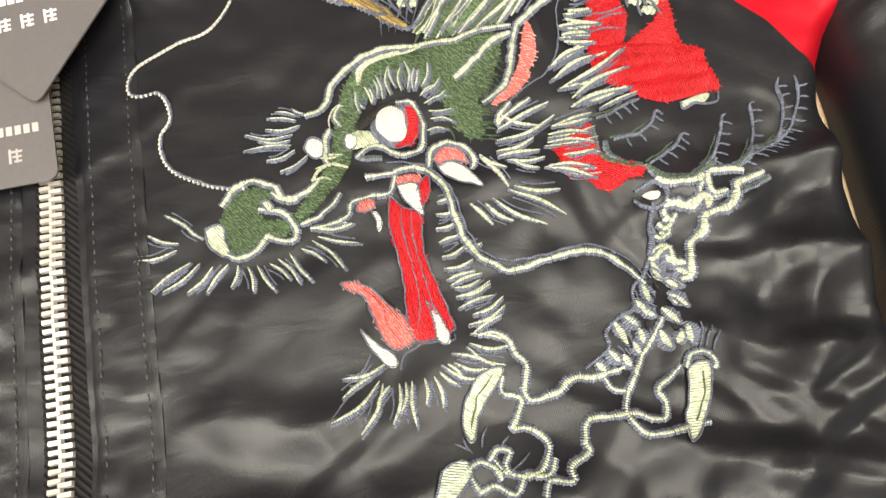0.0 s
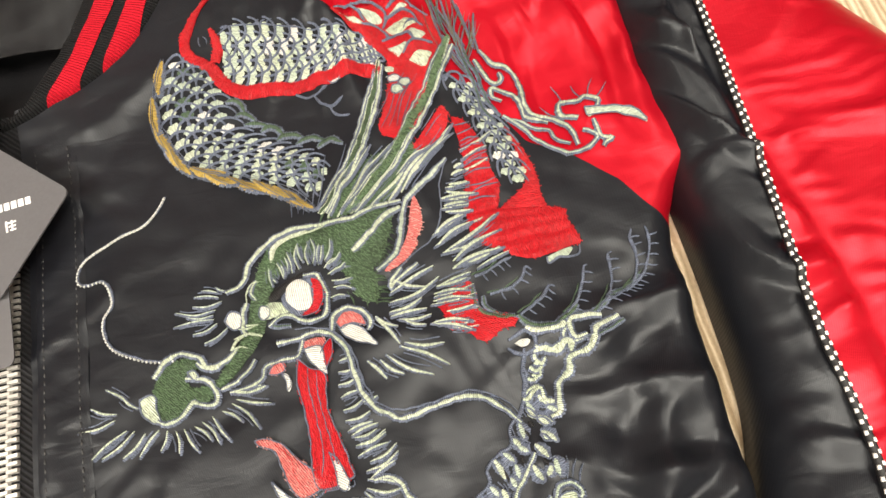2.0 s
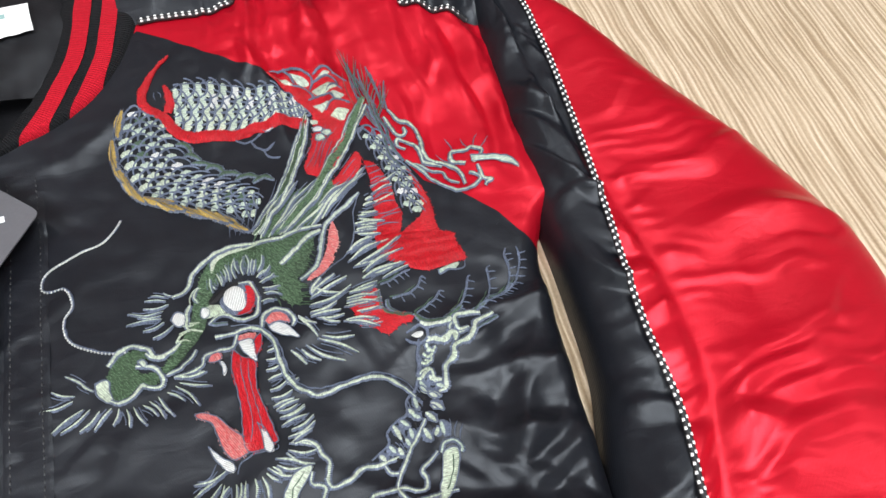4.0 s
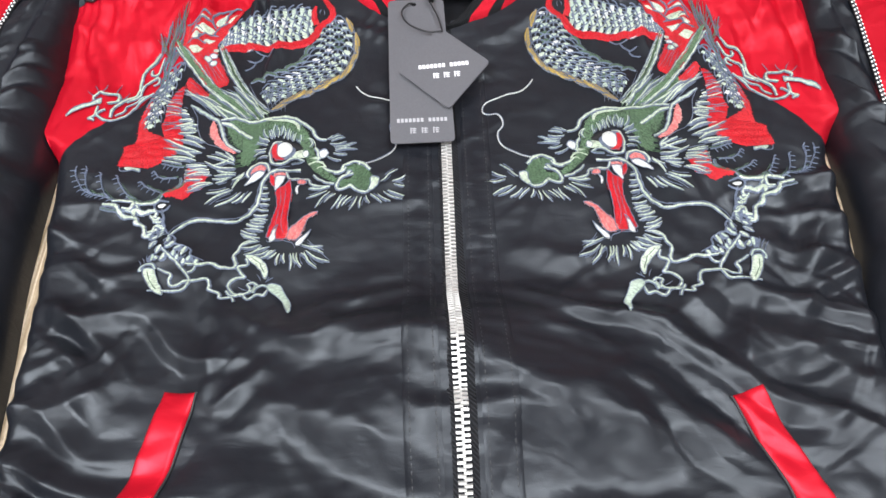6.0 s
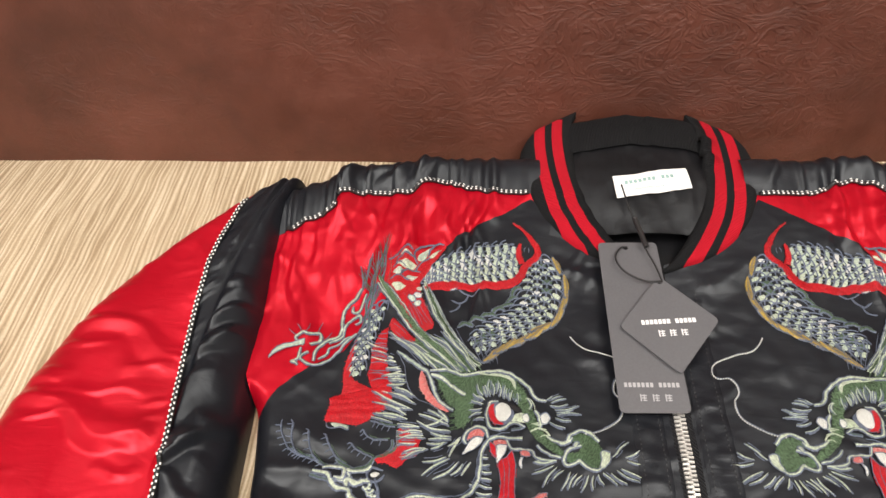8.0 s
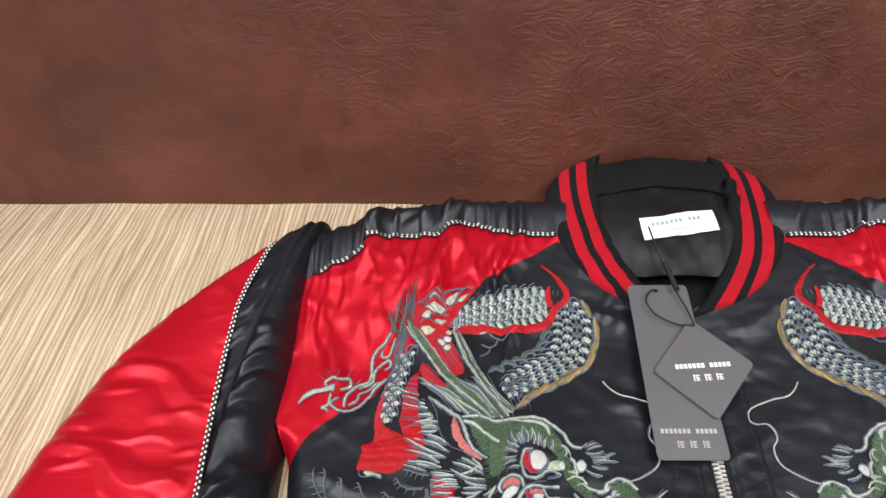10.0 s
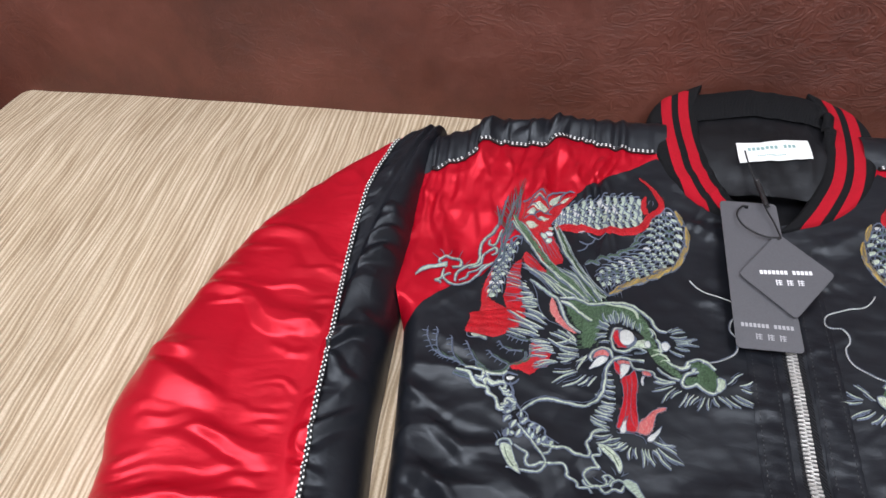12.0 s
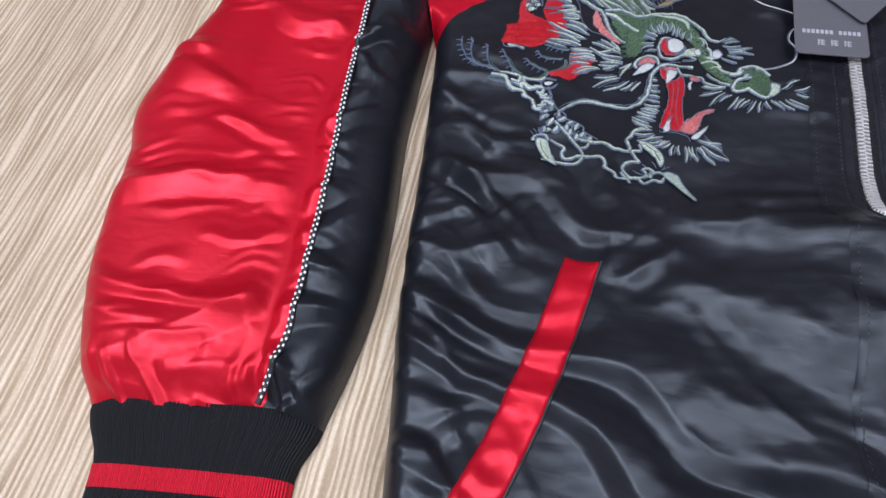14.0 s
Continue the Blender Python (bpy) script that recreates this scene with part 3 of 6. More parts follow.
def front_panel(sign):
    u = np.concatenate([np.linspace(0, 0.9, 170), np.linspace(0.9, 1, 30)[1:]])
    v = np.linspace(0, 1, 340)
    U, V = np.meshgrid(u, v, indexing="ij")
    nominal = 0.007 + (0.288 - 0.007) * U
    Y = HEM + V * (seam_y(nominal, sign) + 0.002 - HEM)
    X = 0.007 + (flank_x(sign, Y) - 0.007) * U
    Y = HEM + V * (seam_y(X, sign) + 0.002 - HEM)
    X = X * sign
    return sheet("front_panel", np.stack([X, Y], axis=2), body_z(X, Y), SATIN_BLACK, jacket, "black satin front with soft folds", flip=sign < 0)


def shoulder_panel(sign):
    u, v = np.linspace(0, 1, 130), np.linspace(0, 1, 80)
    U, V = np.meshgrid(u, v, indexing="ij")
    X = 0.084 + (0.308 - 0.084) * U
    low, high = seam_y(X, sign) - 0.003, pipe_y(X) + 0.002
    Y = low + (high - low) * V
    X = np.minimum(X, flank_x(sign, Y)) * sign
    Z = body_z(X, Y) - 0.0009 + 0.0004 * V
    return sheet("shoulder_panel", np.stack([X, Y], axis=2), Z, SATIN_RED, jacket, "gathered red satin shoulder", flip=sign < 0)


def shoulder_z(x, y):
    ax = np.abs(x)
    base = body_z(ax * 0 + x, np.minimum(y, pipe_y(ax)), False)
    s = np.clip((y - pipe_y(ax)) / (ridge_y(ax) - pipe_y(ax)), 0, 1)
    roll = np.sqrt(np.clip(1 - np.clip((s - 0.35) / 0.65, 0, 1) ** 2, 0, 1))
    z = base + 0.010 * np.sin(np.clip(s / 0.7, 0, 1) * math.pi / 2)
    z = z + (0.0042 * pleats(x, y, 1.35, 0.017, 0.05, 21, 0.35) + 0.0010 * flow(x, y * 0.7, 0.012, 22)) * np.sin(np.clip(s, 0, 1) * math.pi)
    return 0.014 + (z - 0.014) * roll


def shoulder_band(sign):
    u, v = np.linspace(0, 1, 170), np.linspace(0, 1, 44)
    U, V = np.meshgrid(u, v, indexing="ij")
    X = 0.082 + (0.318 - 0.082) * U
    Y = pipe_y(X) + (ridge_y(X) - pipe_y(X)) * V
    X = X * sign
    band = sheet("shoulder_band", np.stack([X, Y], axis=2), shoulder_z(X, Y), SATIN_BLACK, jacket, "crumpled black satin shoulder band", flip=sign < 0)
    for a, b in ((0.092, 0.2467), (0.2473, 0.285)):
        xs = np.linspace(a, b, 90)
        ys = pipe_y(xs)
        line = np.stack([xs * sign, ys, shoulder_z(xs * sign, ys + 0.0005) + 0.0012], axis=1)
        piping(line, band, ((-1, 0), (1, 0.4)))
    return band


def piping(line, parent, rows=((-1, 0), (1, 1.5))):
    """Black and white checked cord: two rows of white stitches wound on a black core."""
    run = np.concatenate([[0], np.cumsum(np.linalg.norm(np.diff(line, axis=0), axis=1))])
    n = max(6, int(run[-1] / 0.0013))
    at = np.linspace(0, run[-1], n)
    p = np.stack([np.interp(at, run, line[:, k]) for k in range(3)], axis=1)
    core = tube("piping", p, 0.0018, CORD_BLACK, parent, "black and white checked piping", 8)
    tan = np.gradient(p, axis=0)
    tan /= np.linalg.norm(tan, axis=1)[:, None]
    side = np.cross(tan, (0, 0, 1.0))
    verts, faces = [], []
    step = 3
    for row, shift in rows:
        for i in np.arange(2 + shift, n - 3, step):
            k = int(i)
            c = p[k] + side[k] * (0.00095 * row) + np.array([0, 0, 0.0012])
            a, b = tan[k] * 0.0009, side[k] * 0.0009
            o = len(verts)
            up = np.array([0, 0, 0.0007])
            verts += [c - a - b * 0.7, c + a - b * 0.7, c + a + b, c - a + b, c - a * 0.6 - b * 0.4 + up, c + a * 0.6 - b * 0.4 + up, c + a * 0.6 + b * 0.5 + up, c - a * 0.6 + b * 0.5 + up]
            faces += [tuple(o + q for q in f) for f in ((4, 5, 6, 7), (0, 1, 5, 4), (1, 2, 6, 5), (2, 3, 7, 6), (3, 0, 4, 7), (3, 2, 1, 0))]
    st = mesh_object("piping_stitch", verts, faces, CORD_WHITE, parent)
    tagged(st, kind="stuff")
    return core


def sleeve(sign, inner, pipe, outer, seed, tall, crumple=1.0):
    """A puffed sleeve laid along the body: black band next to the body, red beyond the piping."""
    n = 300
    I, P, O = spline(inner, n), spline(pipe, n), spline(outer, n)
    length = np.linspace(0, 1, n)

    def height(u):
        """u: 0 at the inner edge, 1 at the outer one."""
        full = np.clip(1 - np.abs(2 * u - 1) ** 5.0, 0, 1) ** 0.45
        return full

    def surface(A, B, cols, mat, name, parent, label):
        w = np.linspace(0, 1, cols)
        W, L = np.meshgrid(w, length, indexing="ij")
        XY = A[None] + (B - A)[None] * W[..., None]
        total = np.linalg.norm(O - I, axis=1)
        ia, ib = np.linalg.norm(A - I, axis=1) / total, np.linalg.norm(B - I, axis=1) / total
        U = ia[None] + (ib - ia)[None] * W
        Z = zed(XY[..., 0], XY[..., 1], U, L)
        return sheet(name, XY, Z, mat, parent, label, flip=sign > 0), XY, Z

    def zed(x, y, u, l):
        lowest = seat_z(x, y) + 0.0008
        crown = tall(l) * (1 - 0.42 * smooth(0.955, 1.0, l))
        z = lowest + crown * height(u)
        inside = np.clip(np.minimum(u, 1 - u) / 0.12, 0, 1)
        # in the sleeve's own plan: across and along, in metres
        c, d = u * 0.17, l * 0.50
        slack = crumple * (0.35 + 0.65 * smooth(0.12, 0.45, l))
        beyond, within = smooth(0.27, 0.36, u), smooth(0.27, 0.22, u)
        q = beyond * (0.0035 * flow(c, d, 0.07, seed) + 0.0078 * slack * pleats(c, d, 0.32, 0.034, 0.10, seed + 1, 0.4, 0.6) + 0.0055 * slack * pleats(c, d, -0.18, 0.020, 0.06, seed + 2, 0.42, 0.7) + 0.0022 * slack * pleats(c, d, 0.15, 0.010, 0.04, seed + 3, 0.5, 0.6))
        q = q + within * (0.0080 * pleats(c, d, 0.45, 0.025, 0.06, seed + 4, 0.3) + 0.0045 * pleats(c, d, -0.5, 0.017, 0.045, seed + 5, 0.42) + 0.0020 * flow(c, d, 0.05, seed + 6))
        # short puckers on both sides of the piping, and gathers into the cuff
        seam = np.exp(-((u - 0.27) / 0.13) ** 2) * (1 - np.exp(-((u - 0.27) / 0.03) ** 2))
        q = q + 0.0022 * seam * (pleats(np.abs(c - 0.046), d, 0.25, 0.010, 0.03, seed + 7, 0.35) - 0.2)
        q = q + 0.0055 * smooth(0.91, 0.985, l) * (pleats(c, d, 1.57, 0.013, 0.03, seed + 8, 0.35, 0.8) - 0.25)
        q = q * inside
        pinch = np.exp(-((u - 0.27) / 0.045) ** 2)
        return z + q - 0.0024 * pinch * inside

    red, _, _ = surface(P, O, 130, SATIN_RED, "sleeve", jacket, "padded red satin sleeve with crosswise wrinkles")
    band, bxy, bz = surface(I, P, 60, SATIN_BLACK, "sleeve_band", red, "black satin band along the sleeve")
    even = np.convolve(np.pad(bz[-1], 30, mode="edge"), np.ones(61) / 61, "valid")
    line = np.concatenate([P, np.maximum(even, bz[-1] - 0.0012)[:, None] + 0.0014], axis=1)
    piping(line[6:], red)
    # ribbed cuff, drawn in below the gathered end
    a, b = I[-1], O[-1]
    along = (b - a) / np.linalg.norm(b - a)
    drop = np.array([along[1], -along[0]]) * (1 if sign > 0 else -1)
    if drop[1] > 0:
        drop = -drop
    return red, a, b, drop


def cuff(red, sign, a, b, drop):
    def band(name, s0, s1, lift, mat, label=""):
        cols, rows = 120, 14
        W, S = np.meshgrid(np.linspace(0, 1, cols), np.linspace(s0, s1, rows), indexing="ij")
        draw = 0.5 + (W - 0.5) * (1 - 0.16 * smooth(0, 0.35, S))
        XY = a + (b - a) * draw[..., None] + drop * (0.078 * S)[..., None]
        x, y = XY[..., 0], XY[..., 1]
        low = seat_z(x, y) + 0.0008
        Z = low + (0.0215 - 0.004 * smooth(0.0, 0.5, S)) * np.clip(1 - np.abs(2 * W - 1) ** 4, 0, 1) ** 0.4 + lift + 0.001 * np.sin(W * 420) * 0.4 * np.clip(1 - np.abs(2 * W - 1) ** 6, 0, 1)
        Z = Z + 0.0012 * wobble(x, y, 0.02, 31)
        uv = np.stack([W * 110, S * 78], axis=2).reshape(-1, 2)
        return sheet(name, XY, Z, mat, red, label, uv, flip=sign < 0)
    band("cuff", -0.07, 1.0, 0, RIB_BLACK, "black ribbed cuff")
    band("cuff_stripe", 0.37, 0.52, 0.0007, RIB_RED, "red stripe knitted into the cuff")
    band("cuff_stripe", 0.66, 0.81, 0.0007, RIB_RED, "red stripe knitted into the cuff")


for sgn in (1, -1):
    front_panel(sgn)
    shoulder_panel(sgn)
    shoulder_band(sgn)

left = sleeve(-1,
    [(-0.278, 0.205), (-0.287, 0.16), (-0.290, 0.12), (-0.291, 0.05), (-0.290, 0.0), (-0.289, -0.05), (-0.287, -0.095), (-0.281, -0.15), (-0.278, -0.205), (-0.281, -0.246), (-0.289, -0.291)],
    [(-0.314, 0.178), (-0.322, 0.152), (-0.331, 0.105), (-0.332, 0.035), (-0.327, -0.033), (-0.323, -0.086), (-0.317, -0.141), (-0.313, -0.2), (-0.312, -0.25), (-0.319, -0.289)],
    [(-0.325, 0.180), (-0.37, 0.137), (-0.41, 0.092), (-0.44, 0.035), (-0.462, -0.04), (-0.474, -0.105), (-0.463, -0.148), (-0.458, -0.205), (-0.443, -0.26), (-0.421, -0.304)],
    41, lambda l: 0.034 + 0.010 * np.sin(np.clip(l, 0, 1) * math.pi) ** 0.5 + 0.014 * smooth(0.4, 0.0, l))
cuff(left[0], -1, *left[1:])
right = sleeve(1,
    [(0.285, 0.203), (0.289, 0.16), (0.286, 0.10), (0.285, 0.029), (0.284, -0.012), (0.282, -0.045), (0.278, -0.082), (0.269, -0.113), (0.257, -0.148), (0.249, -0.185), (0.242, -0.235), (0.240, -0.295)],
    [(0.316, 0.178), (0.319, 0.15), (0.319, 0.081), (0.313, 0.006), (0.304, -0.063), (0.301, -0.113), (0.292, -0.152), (0.284, -0.196), (0.278, -0.24), (0.272, -0.30)],
    [(0.325, 0.180), (0.362, 0.136), (0.397, 0.079), (0.436, 0.008), (0.457, -0.053), (0.454, -0.098), (0.434, -0.145), (0.418, -0.19), (0.410, -0.24), (0.395, -0.31)],
    51, lambda l: 0.028 + 0.008 * np.sin(np.clip(l, 0, 1) * math.pi) ** 0.5 + 0.012 * smooth(0.4, 0.0, l), 0.7)
cuff(right[0], 1, *right[1:])


# ---- collar, lining, zip, pockets ----
def collar_half(sign):
    outer = spline([(0.001, 0.111), (0.022, 0.119), (0.043, 0.127), (0.062, 0.140), (0.080, 0.16), (0.091, 0.184), (0.097, 0.21), (0.096, 0.24), (0.082, 0.263), (0.05, 0.281)], 120)
    inner = spline([(0.004, 0.114), (0.011, 0.121), (0.021, 0.134), (0.032, 0.151), (0.043, 0.173), (0.049, 0.20), (0.052, 0.229), (0.052, 0.25), (0.050, 0.268), (0.046, 0.279)], 120)
    wide = np.linalg.norm(outer - inner, axis=1)

    def strip(name, far, near, lift, mat, parent, label="", upto=1.0):
        """A strip of the collar between two distances from its inner edge, in metres, cut off by the neck seam."""
        count = int(120 * upto)
        lo, hi = (np.clip(1 - d / wide[:count], 0, 1) for d in (far, near))
        N, L = np.meshgrid(np.linspace(0, 1, 26), np.linspace(0, 1, 120)[:count], indexing="ij")
        W = lo[None] + (hi - lo)[None] * N
        XY = outer[None, :count] + (inner - outer)[None, :count] * W[..., None]
        puff = np.clip(1 - np.abs(2 * W - 1) ** 5, 0, 1) ** 0.5
        base = body_z(XY[..., 0] * sign, np.minimum(XY[..., 1], 0.2), False)
        Z = base - 0.004 + 0.0075 * puff + 0.004 * smooth(0.5, 0.9, L) * W + lift + 0.0006 * wobble(XY[..., 0], XY[..., 1], 0.02, 15)
        if sign > 0:
            Z = Z + 0.010 * smooth(0.55, 1.0, W) * np.exp(-((L - 0.72) / 0.13) ** 2) * (1 + 0.5 * np.sin(L * 60))
        Z = np.minimum(Z, 0.078)
        XY = XY * np.array([sign, 1.0])
        arc = np.concatenate([[0], np.cumsum(np.linalg.norm(np.diff((outer + inner) / 2, axis=0), axis=1))]) * 1000
        uv = np.stack([np.broadcast_to(arc[None, :count], W.shape), W * 45], axis=2).reshape(-1, 2)
        return sheet(name, XY, Z, mat, parent, label, uv, flip=sign < 0)

    rib = strip("collar", 1.0, 0.0, 0, RIB_BLACK, jacket, "black ribbed collar with two red stripes")
    strip("collar_stripe", 0.0335, 0.0245, 0.0006, RIB_RED, rib, "red stripe knitted into the collar", 0.9)
    strip("collar_stripe", 0.0185, 0.0095, 0.0006, RIB_RED, rib, "red stripe knitted into the collar", 0.93)


for sgn in (1, -1):
    collar_half(sgn)


def neck_z(x, y):
    """The back lining inside the neck opening, under the front collar."""
    return 0.0405 + 0.018 * smooth(0.12, 0.20, y) - 0.004 * (np.abs(x) / 0.05) ** 2 + 0.0012 * wobble(x, y, 0.022, 18) + 0.0008 * wobble(x * 1.5, y * 0.7, 0.01, 19)


def neck():
    U, V = np.meshgrid(np.linspace(-0.064, 0.064, 60), np.linspace(0.09, 0.175, 50), indexing="ij")
    sheet("inner_lining", np.stack([U, V], axis=2), 0.031 + 0.003 * wobble(U, V, 0.025, 28) + 0.0015 * crease(U, V * 0.6, 0.02, 29), LINING, jacket, "crumpled black lining deep in the neck")
    U, V = np.meshgrid(np.linspace(-0.064, 0.064, 70), np.linspace(0.150, 0.245, 70), indexing="ij")
    back = sheet("back_lining", np.stack([U, V], axis=2), neck_z(U, V), LINING, jacket, "black lining inside the neck")
    U, V = np.meshgrid(np.linspace(-0.058, 0.058, 90), np.linspace(0, 1, 24), indexing="ij")
    Y = 0.236 + 0.041 * V - 0.006 * (U / 0.058) ** 2
    Z = neck_z(U, 0 * U + 0.24) + 0.0025 + 0.004 * np.sin(V * math.pi) ** 0.7 - 0.012 * smooth(0.85, 1.0, V)
    sheet("back_collar", np.stack([U, Y], axis=2), Z, RIB_BLACK, jacket, "back of the ribbed collar", np.stack([U * 1000, V * 44], axis=2).reshape(-1, 2))
    # woven label, slightly askew
    U, V = np.meshgrid(np.linspace(-1, 1, 24), np.linspace(-1, 1, 8), indexing="ij")
    X = 0.0065 + 0.030 * U - 0.001 * V
    Y = 0.1925 + 0.0105 * V + 0.0045 * U
    tag = sheet("neck_label", np.stack([X, Y], axis=2), neck_z(X, Y) + 0.0028 + 0.0006 * U, LABEL, jacket, "white woven neck label")
    for row, h, lo, hi, count in ((0.25, 0.34, -0.72, 0.62, 11), (-0.5, 0.12, -0.5, 0.3, 13)):
        for k in range(count):
            if count == 11 and k == 7:
                continue
            a = lo + (hi - lo) * k / count
            b = a + (hi - lo) / count * 0.7
            U, V = np.meshgrid(np.linspace(a, b, 3), np.linspace(row - h / 2, row + h / 2, 3), indexing="ij")
            X = 0.0065 + 0.030 * U - 0.001 * V
            Y = 0.1925 + 0.0105 * V + 0.0045 * U
            sheet("print_bar", np.stack([X, Y], axis=2), neck_z(X, Y) + 0.0033 + 0.0006 * U, LABEL_PRINT, tag)


neck()
zip_x = line_of([(-0.42, 0.001), (-0.2, -0.001), (-0.12, -0.002), (0.0, -0.001), (0.10, 0.0), (0.13, 0.0)])


def stitch_row(points, parent, high):
    """A row of short sunk seam stitches along plan points, as one run of thread."""
    p = np.array(points)
    d = np.gradient(p, axis=0)
    d /= np.linalg.norm(d, axis=1)[:, None]
    n = np.stack([-d[:, 1], d[:, 0]], axis=1)
    corner = ((-0.0011, -0.0003, 0), (0.0011, -0.0003, 0), (0.0011, 0.0003, 0), (-0.0011, 0.0003, 0), (-0.0007, 0, 0.0004), (0.0007, 0, 0.0004))
    xy = np.stack([p + d * a + n * b for a, b, up in corner], axis=1)
    z = high(xy[..., 0], xy[..., 1]) + np.array([up for a, b, up in corner])
    verts = np.concatenate([xy, z[..., None]], axis=2).reshape(-1, 3)
    faces = []
    for o in range(0, len(verts), 6):
        faces += [(o, o + 1, o + 5, o + 4), (o + 1, o + 2, o + 5), (o + 2, o + 3, o + 4, o + 5), (o + 3, o, o + 4)]
    tagged(mesh_object("seam_stitch", verts, faces, SEAM, parent), kind="stuff")


def zipper():
    ys = np.linspace(HEM, 0.118, 200)
    W, L = np.meshgrid(np.linspace(-1, 1, 13), ys, indexing="ij")
    X = zip_x(L) + 0.0145 * W
    Z = body_z(X, L, False) - 0.0002 + 0.0010 * np.exp(-(W / 0.3) ** 2) - 0.0012 * smooth(0.7, 1.0, np.abs(W))
    tape = sheet("zipper", np.stack([X, L], axis=2), Z, TAPE, jacket, "black zip tape with silver metal teeth")
    verts = [(-0.0038, -0.0009, 0), (0.0008, -0.0008, 0), (0.0008, 0.0008, 0), (-0.0038, 0.0009, 0), (-0.0036, -0.0007, 0.0015), (0.0004, -0.0006, 0.0018), (0.0004, 0.0006, 0.0018), (-0.0036, 0.0007, 0.0015)]
    faces = [(4, 5, 6, 7), (0, 1, 5, 4), (1, 2, 6, 5), (2, 3, 7, 6), (3, 0, 4, 7)]
    first = None
    pitch = 0.0029
    places = [(HEM + 0.004 + pitch * (k + (0.5 if s > 0 else 0)), s) for k in range(min(149, int((0.113 - HEM) / pitch))) for s in (1, -1)]
    ys = np.array([y for y, s in places])
    xs = zip_x(ys)
    zs = body_z(xs, ys, False) + 0.0006
    rises = np.arctan2(body_z(xs, ys + 0.004, False) - body_z(xs, ys - 0.004, False), 0.008)
    turns = np.arctan2(zip_x(ys + 0.004) - zip_x(ys - 0.004), 0.008)
    for (y, s), x, z, rise, turn in zip(places, xs, zs, rises, turns):
        if first is None:
            first = ob = mesh_object("zipper_tooth", verts, faces, STEEL, tape, smooth=False)
        else:
            ob = new("zipper_tooth", first.data)
            ob.parent = tape
        ob.matrix_basis = pose(x, y, z, math.degrees(rise), 0, -math.degrees(turn)) @ pose(0, 0, 0, 0, 0, 0 if s > 0 else 180)
    # satin placket with a stitched seam each side
    for s in (1, -1):
        W, L = np.meshgrid(np.linspace(0, 1, 20), np.linspace(HEM, 0.112, 200), indexing="ij")
        X = zip_x(L) + s * (0.0105 + 0.0205 * W)
        Z = body_z(X, L, False) + 0.0003 + 0.0006 * np.clip(1 - np.abs(2 * W - 1) ** 4, 0, 1) ** 0.6 * smooth(0.112, 0.06, L) - 0.0008 * smooth(0.09, 0.112, L)
        Z = Z + 0.0005 * wobble(X * 0.6, L * 1.6, 0.006, 25 + s)
        strip = sheet("zip_placket", np.stack([X, L], axis=2), Z, SATIN_BLACK, jacket, "narrow satin placket beside the zip", flip=s < 0)
        for off in (0.0135, 0.0275):
            stitch_row([(float(zip_x(y)) + s * off, y) for y in np.arange(HEM + 0.01, 0.10, 0.0034)], strip, lambda x, y: body_z(x, y, False) + 0.0010)
    return tape


zipper()


def pocket(sign, pts):
    """A slanting red welt with a dark slit along its inner side."""
    a0, a1, b0, b1 = [np.array(p) for p in pts]
    W, L = np.meshgrid(np.linspace(0, 1, 16), np.linspace(0, 1, 80), indexing="ij")
    bow = np.stack([-sign * 0.004 * np.sin(L * math.pi), 0 * L], axis=2)
    XY = (a0 + (b0 - a0) * L[..., None]) * (1 - W[..., None]) + (a1 + (b1 - a1) * L[..., None]) * W[..., None] + bow
    x, y = XY[..., 0], XY[..., 1]
    Z = body_z(x, y) + 0.0006 + 0.0028 * np.clip(1 - np.abs(2 * W - 1) ** 6, 0, 1) ** 0.5 * np.clip(1 - np.abs(2 * L - 1) ** 40, 0, 1) + 0.0007 * wobble(x * 0.5, y * 1.5, 0.012, 27)
    ob = sheet("pocket_welt", XY, Z, SATIN_RED, jacket, "slanted red satin pocket welt", flip=True)
    k = 15 if sign < 0 else 0
    edge = np.stack([x[15], y[15], body_z(x[15], y[15]) + 0.0008], axis=1)
    tube("pocket_seam", edge, 0.0009, CORD_BLACK, ob, sides=6)


pocket(-1, [(-0.172, -0.176), (-0.152, -0.178), (-0.216, -0.33), (-0.191, -0.326)])
pocket(1, [(0.170, -0.189), (0.152, -0.194), (0.233, -0.325), (0.211, -0.332)])


def hem_band():
    U, V = np.meshgrid(np.linspace(-0.245, 0.245, 200), np.linspace(0, 1, 16), indexing="ij")
    Y = HEM + 0.003 - 0.06 * V
    Z = body_z(U, Y * 0 + HEM) * (1 - 0.25 * V) + 0.0007 - 0.012 * smooth(0.85, 1, V)
    sheet("hem", np.stack([U, Y], axis=2), Z, RIB_BLACK, jacket, "black ribbed hem", np.stack([U * 1000, V * 60], axis=2).reshape(-1, 2), flip=True)


hem_band()

